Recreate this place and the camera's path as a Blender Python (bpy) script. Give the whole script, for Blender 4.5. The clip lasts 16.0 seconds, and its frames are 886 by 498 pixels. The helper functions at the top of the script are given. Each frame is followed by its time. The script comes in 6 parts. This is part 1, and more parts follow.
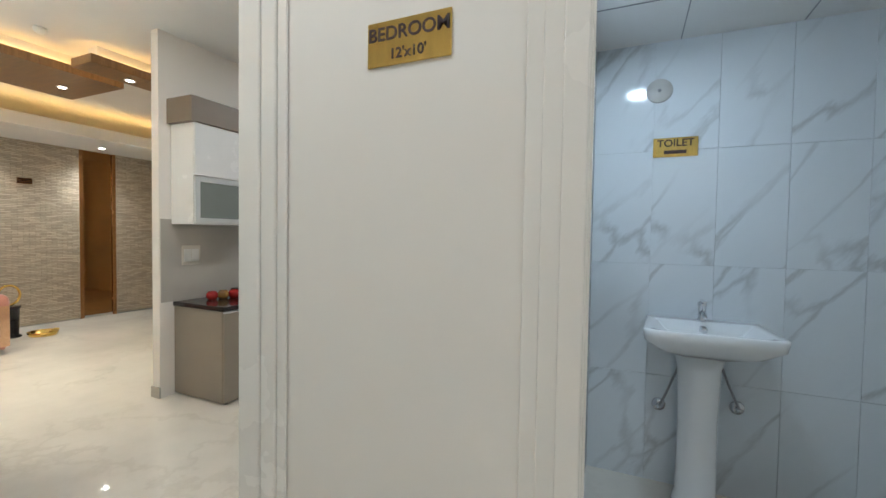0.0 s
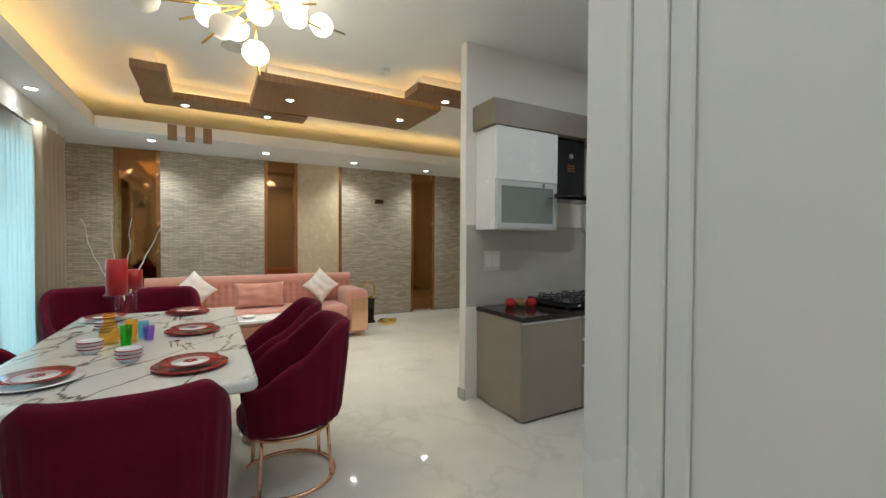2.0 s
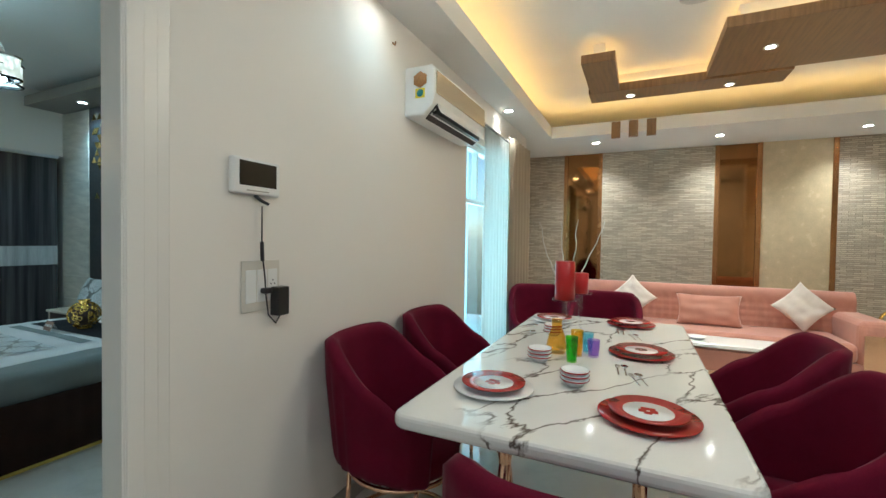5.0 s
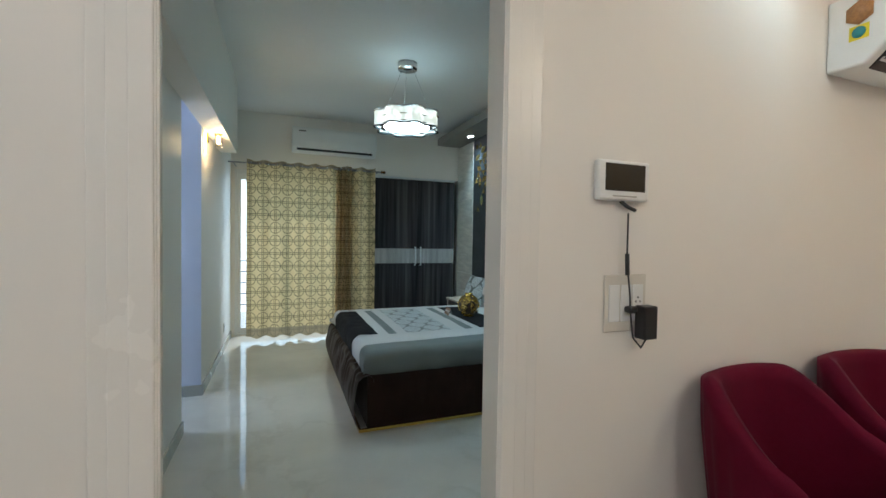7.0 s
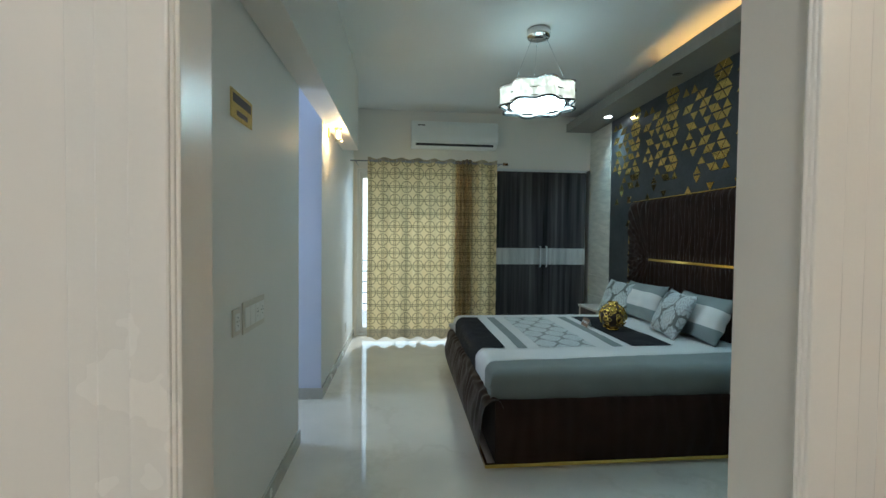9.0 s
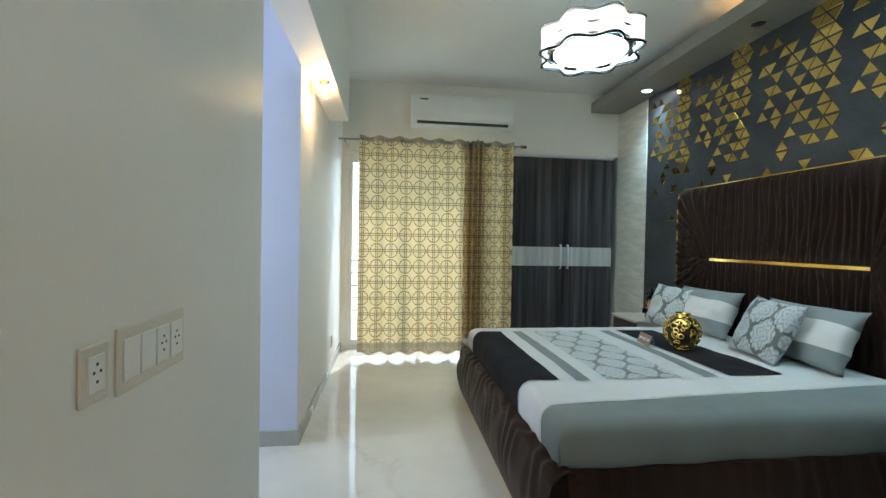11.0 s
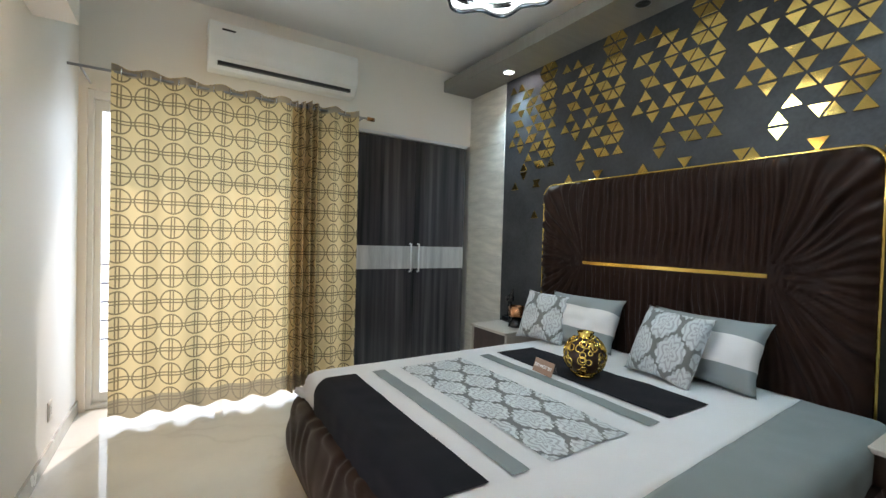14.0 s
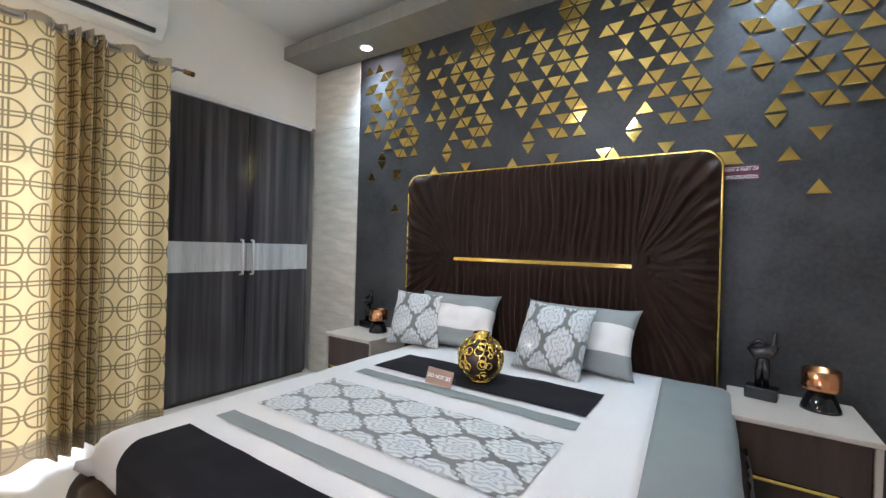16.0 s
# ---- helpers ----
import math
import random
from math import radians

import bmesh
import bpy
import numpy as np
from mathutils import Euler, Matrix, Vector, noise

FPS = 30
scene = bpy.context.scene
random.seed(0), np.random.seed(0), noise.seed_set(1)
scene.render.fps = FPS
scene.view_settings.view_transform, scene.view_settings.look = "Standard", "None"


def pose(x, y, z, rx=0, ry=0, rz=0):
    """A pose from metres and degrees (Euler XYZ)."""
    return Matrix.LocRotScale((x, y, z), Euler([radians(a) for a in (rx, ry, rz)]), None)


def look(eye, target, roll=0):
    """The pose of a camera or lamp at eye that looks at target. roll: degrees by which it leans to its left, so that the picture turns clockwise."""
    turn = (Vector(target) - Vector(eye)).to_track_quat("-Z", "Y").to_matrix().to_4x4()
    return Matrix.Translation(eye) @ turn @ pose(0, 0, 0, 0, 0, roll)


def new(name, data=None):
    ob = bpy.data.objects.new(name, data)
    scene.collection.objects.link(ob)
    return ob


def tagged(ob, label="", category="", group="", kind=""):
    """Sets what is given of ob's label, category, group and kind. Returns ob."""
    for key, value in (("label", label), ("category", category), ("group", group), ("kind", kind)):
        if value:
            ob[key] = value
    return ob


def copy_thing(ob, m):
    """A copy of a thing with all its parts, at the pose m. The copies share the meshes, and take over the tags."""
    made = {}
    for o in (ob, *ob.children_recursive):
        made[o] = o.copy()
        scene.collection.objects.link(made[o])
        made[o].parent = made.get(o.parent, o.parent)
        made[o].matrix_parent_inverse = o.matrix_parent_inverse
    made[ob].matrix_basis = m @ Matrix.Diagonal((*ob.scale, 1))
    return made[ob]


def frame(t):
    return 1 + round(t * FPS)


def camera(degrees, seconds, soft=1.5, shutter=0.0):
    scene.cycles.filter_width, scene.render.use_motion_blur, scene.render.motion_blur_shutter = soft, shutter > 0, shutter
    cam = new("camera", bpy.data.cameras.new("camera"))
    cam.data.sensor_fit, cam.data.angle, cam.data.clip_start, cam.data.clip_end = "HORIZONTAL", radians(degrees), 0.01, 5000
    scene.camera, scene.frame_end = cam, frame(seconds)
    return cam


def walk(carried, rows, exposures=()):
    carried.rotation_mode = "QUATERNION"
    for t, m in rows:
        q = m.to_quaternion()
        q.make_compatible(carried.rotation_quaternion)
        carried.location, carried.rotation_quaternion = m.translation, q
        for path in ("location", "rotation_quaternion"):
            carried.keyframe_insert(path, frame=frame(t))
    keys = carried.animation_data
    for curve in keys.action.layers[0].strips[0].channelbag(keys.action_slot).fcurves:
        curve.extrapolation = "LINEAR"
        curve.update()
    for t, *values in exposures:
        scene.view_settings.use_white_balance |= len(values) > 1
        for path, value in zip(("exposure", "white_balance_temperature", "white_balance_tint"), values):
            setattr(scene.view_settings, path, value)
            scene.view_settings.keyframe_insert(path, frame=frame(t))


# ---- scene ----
cam = camera(93.1, 16.0)
PATH = [
    (0, (-0.065, 0.176, 1.549), (-0.88, 2.001, 1.484), 0.9),
    (0.5, (-0.163, 0.285, 1.512), (-1.28, 1.943, 1.46), 0.6),
    (1, (-0.327, 0.384, 1.486), (-1.706, 1.832, 1.442), 0.3),
    (1.5, (-0.51, 0.455, 1.513), (-2.096, 1.672, 1.467), 0.4),
    (2, (-0.654, 0.525, 1.505), (-2.403, 1.494, 1.468), 0.3),
    (2.5, (-0.808, 0.619, 1.497), (-2.688, 1.299, 1.463), 0.3),
    (3, (-0.944, 0.673, 1.51), (-2.904, 1.067, 1.474), 0.4),
    (3.2, (-1.002, 0.666, 1.504), (-2.982, 0.94, 1.465), 0.4),
    (5.3, (-1.55, 0.338, 1.497), (-3.254, -0.708, 1.454), 1.0),
    (5.5, (-1.576, 0.312, 1.501), (-3.19, -0.869, 1.46), 1.1),
    (6, (-1.595, 0.249, 1.512), (-2.926, -1.244, 1.47), 1.1),
    (6.5, (-1.58, 0.205, 1.514), (-2.593, -1.52, 1.467), 1.0),
    (7, (-1.581, 0.149, 1.522), (-2.3, -1.717, 1.47), 0.9),
    (7.5, (-1.572, 0.061, 1.523), (-2.066, -1.876, 1.471), 0.8),
    (8, (-1.553, -0.094, 1.513), (-1.895, -2.064, 1.46), 0.9),
    (8.5, (-1.599, -0.246, 1.496), (-1.836, -2.232, 1.443), 0.6),
    (9, (-1.61, -0.452, 1.482), (-1.802, -2.442, 1.428), 0.6),
    (11.5, (-1.455, -1.681, 1.371), (-1.765, -3.656, 1.34), 1.2),
    (12, (-1.471, -1.905, 1.372), (-1.873, -3.864, 1.337), 1.1),
    (12.5, (-1.506, -2.133, 1.387), (-2.033, -4.062, 1.344), 1.3),
    (13, (-1.526, -2.318, 1.4), (-2.215, -4.195, 1.356), 1.4),
    (13.5, (-1.551, -2.461, 1.416), (-2.424, -4.26, 1.371), 1.5),
    (14, (-1.557, -2.588, 1.411), (-2.614, -4.285, 1.369), 1.6),
    (14.5, (-1.546, -2.713, 1.396), (-2.776, -4.29, 1.359), 1.4),
    (15, (-1.554, -2.898, 1.364), (-2.962, -4.318, 1.339), 1.6),
    (15.5, (-1.571, -3.063, 1.339), (-3.132, -4.312, 1.324), 1.7),
    (16, (-1.595, -3.165, 1.344), (-3.259, -4.276, 1.336), 1.6),
]
EXPOSURES = [
    (0.0, 0.6, 5750, 3), (1.0, 0.52, 5550, -1), (2.0, 0.25, 5500, -1), (3.2, 0.2, 5700, 2), (5.3, 0.4, 5500, -2), (7.5, 0.4, 5900, 7),
    (9.0, 0.5, 5900, 3), (11.5, 1.15, 6400, 11), (13.0, 1.15, 6600, 17), (14.5, 1.3, 6800, 23), (16.0, 1.65, 6700, 28),
]
walk(cam, [(t, look(eye, target, roll)) for t, eye, target, roll in PATH], EXPOSURES)

# ---- world and daylight ----
world = bpy.data.worlds.new("world")
scene.world = world
world.use_nodes = True
wn = world.node_tree
sky = wn.nodes.new("ShaderNodeTexSky")
sky.sky_type, sky.sun_disc = "NISHITA", False
sky.sun_elevation, sky.sun_rotation = radians(48), radians(150)
wn.links.new(sky.outputs[0], wn.nodes["Background"].inputs[0])
wn.nodes["Background"].inputs[1].default_value = 0.15
sun = new("sun", bpy.data.lights.new("sun", "SUN"))
sun.data.energy, sun.data.angle, sun.data.color = 1.6, radians(0.5), (1.0, 0.96, 0.90)
sun.matrix_world = look((0, 0, 10), (1.6, 4.0, 5.2))


def lamp(name, kind, place, aim, energy, colour, size=0.1, spot=60):
    data = bpy.data.lights.new(name, kind)
    data.energy, data.color = energy, colour
    if kind == "AREA":
        data.shape, data.size = "DISK", size
    else:
        data.shadow_soft_size = size
    if kind == "SPOT":
        data.spot_size, data.spot_blend = radians(spot), 1.0
    ob = new(name, data)
    ob.matrix_world = look(place, aim)
    return ob


WARM, NEUTRAL, COOL = (1.0, 0.66, 0.33), (1.0, 0.94, 0.86), (0.55, 0.86, 1.0)


def rect_light(name, place, aim, w, h, energy, colour):
    """A rectangular area lamp, such as sky light standing in a window's opening."""
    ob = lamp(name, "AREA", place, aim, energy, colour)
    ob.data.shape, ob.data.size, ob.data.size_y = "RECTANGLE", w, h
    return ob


rect_light("window_daylight", (-1.86, -7.05, 1.26), (-1.86, 0, 1.26), 1.8, 2.4, 7.0, (0.52, 0.86, 1.0))
rect_light("dining_daylight", (-6.2, -1.45, 1.25), (-6.2, 5, 1.25), 1.9, 2.3, 40, (0.62, 0.92, 1.0))
# bluish fill lamp added in the passage, whose end wall has no opening
rect_light("passage_daylight", (1.27, -3.92, 1.75), (-5, -3.92, 1.75), 0.7, 1.2, 18, (0.66, 0.80, 1.0))
# ---- materials ----
MATS = {}


def shader(name):
    m = bpy.data.materials.new(name)
    m.use_nodes = True
    MATS[name] = m
    t = m.node_tree
    return m, t, t.nodes["Principled BSDF"]


def node(t, kind, **sets):
    n = t.nodes.new("ShaderNode" + kind)
    for k, v in sets.items():
        n.inputs[k.replace("_", " ")].default_value = v
    return n


def ramp(t, source, stops):
    n = t.nodes.new("ShaderNodeValToRGB")
    while len(n.color_ramp.elements) < len(stops):
        n.color_ramp.elements.new(0.5)
    for e, (p, c) in zip(n.color_ramp.elements, stops):
        e.position, e.color = p, (*c, 1)
    t.links.new(source, n.inputs[0])
    return n


def calc(t, op, a, b=None, c=None):
    n = t.nodes.new("ShaderNodeMath")
    n.operation = op
    for i, v in enumerate((a, b, c)):
        if v is None:
            continue
        if isinstance(v, (int, float)):
            n.inputs[i].default_value = v
        else:
            t.links.new(v, n.inputs[i])
    return n.outputs[0]


def blend(t, fac, a, b):
    n = t.nodes.new("ShaderNodeMix")
    n.data_type = "RGBA"
    for i, v in ((0, fac), (6, a), (7, b)):
        if isinstance(v, (int, float)):
            n.inputs[i].default_value = v
        elif isinstance(v, tuple):
            n.inputs[i].default_value = (*v, 1)
        else:
            t.links.new(v, n.inputs[i])
    return n.outputs[2]


def coords(t, kind="Object", scale=(1, 1, 1), turn=(0, 0, 0)):
    c = t.nodes.new("ShaderNodeTexCoord")
    m = t.nodes.new("ShaderNodeMapping")
    m.inputs["Scale"].default_value = scale
    m.inputs["Rotation"].default_value = [radians(a) for a in turn]
    t.links.new(c.outputs[kind], m.inputs[0])
    return m.outputs[0]


def bump(t, p, height, strength, distance=0.01):
    b = node(t, "Bump", Strength=strength, Distance=distance)
    t.links.new(height, b.inputs["Height"])
    t.links.new(b.outputs[0], p.inputs["Normal"])
    return b


def mat(name, colour, rough=0.6, metal=0.0, var=0.1, scale=6.0, grain=120.0, relief=0.15, stretch=(1, 1, 1), sheen=0.0, coat=0.0, rough_var=0.08):
    """A plain surface with soft stains, fine grain and uneven gloss."""
    m, t, p = shader(name)
    v = coords(t, scale=stretch)
    big, fine = node(t, "TexNoise", Scale=scale, Detail=4.0), node(t, "TexNoise", Scale=grain, Detail=3.0)
    for n in (big, fine):
        t.links.new(v, n.inputs[0])
    both = calc(t, "ADD", calc(t, "MULTIPLY", big.outputs[0], 0.65), calc(t, "MULTIPLY", fine.outputs[0], 0.35))
    lo, hi = tuple(c * (1 - var) for c in colour), tuple(min(1, c * (1 + var)) for c in colour)
    r = ramp(t, both, [(0.3, lo), (0.7, hi)])
    t.links.new(r.outputs[0], p.inputs["Base Color"])
    p.inputs["Metallic"].default_value = metal
    t.links.new(calc(t, "ADD", calc(t, "MULTIPLY", big.outputs[0], 2 * rough_var), rough - rough_var), p.inputs["Roughness"])
    if sheen:
        p.inputs["Sheen Weight"].default_value, p.inputs["Sheen Roughness"].default_value = sheen, 0.4
    if coat:
        p.inputs["Coat Weight"].default_value, p.inputs["Coat Roughness"].default_value = coat, 0.05
    if relief:
        bump(t, p, fine.outputs[0], relief, 0.002)
    return m


def glow(name, colour, strength):
    m, t, p = shader(name)
    p.inputs["Base Color"].default_value = (*colour, 1)
    p.inputs["Emission Color"].default_value = (*colour, 1)
    p.inputs["Emission Strength"].default_value = strength
    return m


def thin_glass(name, tint):
    """Thin blown glass: tinted, clear, with a gloss that grows to the edges."""
    m, t, p = shader(name)
    clear, gloss, mix = t.nodes.new("ShaderNodeBsdfTransparent"), t.nodes.new("ShaderNodeBsdfGlossy"), t.nodes.new("ShaderNodeMixShader")
    clear.inputs[0].default_value = (*tint, 1)
    gloss.inputs["Roughness"].default_value = 0.03
    f = node(t, "LayerWeight", Blend=0.5)
    t.links.new(calc(t, "ADD", 0.04, calc(t, "MULTIPLY", calc(t, "POWER", f.outputs["Facing"], 4.0), 0.5)), mix.inputs[0])
    t.links.new(clear.outputs[0], mix.inputs[1])
    t.links.new(gloss.outputs[0], mix.inputs[2])
    t.links.new(mix.outputs[0], t.nodes["Material Output"].inputs[0])
    return m


def veined(name, base, vein, scale, rough, joint=None, thin=0.03, cloud=0.08, amount=1.0, turn=(0, 0, 0), warp=1.6, stretch=(1, 1, 1), scatter=False, cut=(0.42, 0.56)):
    """Polished marble: clouded base and wandering veins."""
    m, t, p = shader(name)
    v = coords(t, turn=turn)
    if scatter:
        info = t.nodes.new("ShaderNodeObjectInfo")
        jump = t.nodes.new("ShaderNodeVectorMath")
        t.links.new(v, jump.inputs[0])
        step = t.nodes.new("ShaderNodeCombineXYZ")
        t.links.new(calc(t, "MULTIPLY", info.outputs["Random"], 37.0), step.inputs[0])
        t.links.new(step.outputs[0], jump.inputs[1])
        v = jump.outputs[0]
    long = t.nodes.new("ShaderNodeMapping")
    long.inputs["Scale"].default_value = stretch
    t.links.new(v, long.inputs[0])
    v = long.outputs[0]
    w = node(t, "TexNoise", Scale=scale * 1.3, Detail=6.0, Roughness=0.6)
    t.links.new(v, w.inputs[0])
    off = t.nodes.new("ShaderNodeVectorMath")
    off.operation = "SCALE"
    off.inputs["Scale"].default_value = warp / scale
    t.links.new(w.outputs["Color"], off.inputs[0])
    add = t.nodes.new("ShaderNodeVectorMath")
    t.links.new(v, add.inputs[0])
    t.links.new(off.outputs[0], add.inputs[1])
    cell = t.nodes.new("ShaderNodeTexVoronoi")
    cell.feature = "DISTANCE_TO_EDGE"
    cell.inputs["Scale"].default_value = scale
    t.links.new(add.outputs[0], cell.inputs[0])
    mask = node(t, "TexNoise", Scale=scale * 0.9, Detail=2.0)
    t.links.new(v, mask.inputs[0])
    line = calc(t, "SUBTRACT", 1.0, calc(t, "DIVIDE", cell.outputs["Distance"], thin))
    line = calc(t, "MULTIPLY", calc(t, "MAXIMUM", line, 0.0), calc(t, "MULTIPLY", ramp(t, mask.outputs[0], [(cut[0], (0, 0, 0)), (cut[1], (1, 1, 1))]).outputs[0], amount))
    body = ramp(t, w.outputs[0], [(0.3, tuple(c * (1 - cloud) for c in base)), (0.7, tuple(min(1, c * (1 + cloud)) for c in base))])
    t.links.new(blend(t, line, body.outputs[0], vein), p.inputs["Base Color"])
    p.inputs["Roughness"].default_value = rough
    return m


mat("wall_white", (0.80, 0.76, 0.705), 0.55, var=0.012, scale=2.5, grain=180, relief=0.05)
mat("wall_cream", (0.76, 0.74, 0.70), 0.5, var=0.03, scale=2.5, grain=180, relief=0.05)
# the passage's bluish light is put into this wall colour
mat("wall_bluelit", (0.62, 0.66, 0.80), 0.5, var=0.03, scale=2.5, grain=180, relief=0.05)
mat("ceiling_white", (0.78, 0.77, 0.75), 0.7, var=0.03, scale=2, grain=150, relief=0.08)
mat("gloss_white", (0.80, 0.77, 0.72), 0.25, var=0.02, scale=3, grain=150, relief=0.05)
mat("skirting", (0.42, 0.41, 0.37), 0.25, var=0.08, scale=8)
veined("floor_marble", (0.68, 0.65, 0.585), (0.50, 0.465, 0.40), 0.9, 0.045, thin=0.05, cloud=0.10, amount=0.35)
veined("table_marble", (0.80, 0.79, 0.76), (0.085, 0.055, 0.04), 1.9, 0.07, thin=0.028, cloud=0.03, amount=1.0, warp=0.9, turn=(0, 0, 28), stretch=(0.6, 1.6, 1), cut=(0.38, 0.48))
veined("toilet_tile", (0.72, 0.76, 0.80), (0.30, 0.31, 0.32), 1.5, 0.10, thin=0.05, cloud=0.02, amount=0.5, turn=(0, -38, 0), stretch=(2.2, 1, 0.6), warp=0.6, scatter=True)
mat("wood_ceiling", (0.26, 0.15, 0.07), 0.4, var=0.3, scale=3, grain=60, stretch=(1, 12, 1))
mat("bronze_mirror", (0.32, 0.16, 0.06), 0.06, metal=1.0, var=0.1, scale=3, relief=0.0, rough_var=0.02)
mat("bronze_trim", (0.40, 0.20, 0.08), 0.25, metal=0.9, var=0.1)
mat("velvet", (0.105, 0.003, 0.018), 0.75, var=0.22, scale=5, grain=240, relief=0.2, sheen=0.04)
mat("sofa_velvet", (0.48, 0.22, 0.165), 0.7, var=0.12, scale=6, grain=240, relief=0.2, sheen=0.5)
mat("rose_gold", (0.78, 0.50, 0.33), 0.22, metal=1.0, var=0.06)
mat("gold", (0.83, 0.58, 0.16), 0.14, metal=1.0, var=0.10, scale=9, relief=0.05)
mat("chrome", (0.75, 0.75, 0.77), 0.12, metal=1.0, var=0.04)
mat("black_plastic", (0.015, 0.015, 0.016), 0.35, var=0.2)
mat("black_gloss", (0.010, 0.010, 0.012), 0.08, var=0.2, relief=0.0)
mat("white_plastic", (0.78, 0.78, 0.76), 0.35, var=0.03, relief=0.03)
mat("grey_metal", (0.35, 0.35, 0.36), 0.35, metal=0.8)
mat("cabinet_taupe", (0.29, 0.25, 0.20), 0.4, var=0.05, scale=5, grain=200, relief=0.05)
mat("cabinet_brown", (0.20, 0.16, 0.12), 0.4, var=0.06, scale=5)
mat("cabinet_white", (0.74, 0.73, 0.72), 0.25, var=0.02, relief=0.03)
mat("granite_black", (0.020, 0.015, 0.014), 0.10, var=0.6, scale=60, grain=400, relief=0.0)
mat("slate_wall", (0.050, 0.051, 0.053), 0.45, var=0.42, scale=3.5, grain=45, relief=0.35)
mat("brown_velvet", (0.026, 0.0125, 0.0085), 0.5, var=0.25, scale=6, grain=240, relief=0.25, sheen=0.06)
mat("brown_wood", (0.045, 0.024, 0.018), 0.35, var=0.35, scale=3, grain=50, stretch=(1, 9, 1))
mat("cream_laminate", (0.52, 0.455, 0.39), 0.35, var=0.04)
mat("sheet_white", (0.64, 0.63, 0.62), 0.85, var=0.04, scale=4, grain=300, relief=0.3, sheen=0.03)
mat("sheet_grey", (0.20, 0.225, 0.22), 0.8, var=0.08, scale=4, grain=300, relief=0.3, sheen=0.03)
mat("sheet_black", (0.012, 0.012, 0.015), 0.8, var=0.2, scale=4, grain=300, relief=0.3, sheen=0.03)
mat("copper", (0.60, 0.27, 0.13), 0.2, metal=1.0, var=0.08)
mat("sculpture_black", (0.012, 0.012, 0.013), 0.25, var=0.2)
mat("ceramic", (0.82, 0.83, 0.84), 0.08, var=0.01, relief=0.0)
mat("dinner_red", (0.36, 0.022, 0.020), 0.15, var=0.1, relief=0.0)
mat("candle_red", (0.42, 0.008, 0.012), 0.3, var=0.08)
mat("tile_strip", (0.66, 0.63, 0.56), 0.35, var=0.20, scale=4, grain=40, relief=0.3, stretch=(1, 1, 5))
mat("band_taupe", (0.25, 0.235, 0.21), 0.4, var=0.12, scale=3, grain=60, relief=0.08, stretch=(1, 6, 1))
mat("aluminium", (0.70, 0.71, 0.72), 0.3, metal=0.6, var=0.04)
thin_glass("clear_glass", (0.97, 0.98, 0.98))
glow("lamp_neutral", (1.0, 0.90, 0.78), 40.0)
glow("lamp_cool", (0.92, 0.96, 1.0), 40.0)
glow("lamp_warm", (1.0, 0.66, 0.28), 26.0)
glow("cove_strip", (1.0, 0.58, 0.18), 7.5)
glow("globe", (1.0, 0.80, 0.55), 3.2)


def stone_material():
    m, t, p = shader("stone_strips")
    v = coords(t, turn=(0, 90, 90))
    b = t.nodes.new("ShaderNodeTexBrick")
    for k, x in (("Scale", 1.0), ("Mortar Size", 0.0025), ("Brick Width", 0.14), ("Row Height", 0.026), ("Bias", 0.0)):
        b.inputs[k].default_value = x
    b.inputs["Color1"].default_value, b.inputs["Color2"].default_value, b.inputs["Mortar"].default_value = (0.66, 0.56, 0.42, 1), (0.38, 0.31, 0.23, 1), (0.15, 0.12, 0.09, 1)
    c = t.nodes.new("ShaderNodeTexCoord")
    s = t.nodes.new("ShaderNodeSeparateXYZ")
    t.links.new(c.outputs["Object"], s.inputs[0])
    k = t.nodes.new("ShaderNodeCombineXYZ")
    t.links.new(s.outputs[1], k.inputs[0])
    t.links.new(s.outputs[2], k.inputs[1])
    t.links.new(k.outputs[0], b.inputs[0])
    n = node(t, "TexNoise", Scale=14.0, Detail=5.0)
    t.links.new(c.outputs["Object"], n.inputs[0])
    t.links.new(blend(t, calc(t, "MULTIPLY", n.outputs[0], 0.45), b.outputs["Color"], (0.50, 0.43, 0.33)), p.inputs["Base Color"])
    p.inputs["Roughness"].default_value = 0.6
    lum = t.nodes.new("ShaderNodeRGBToBW")
    t.links.new(b.outputs["Color"], lum.inputs[0])
    bump(t, p, lum.outputs[0], 1.0, 0.03)


stone_material()


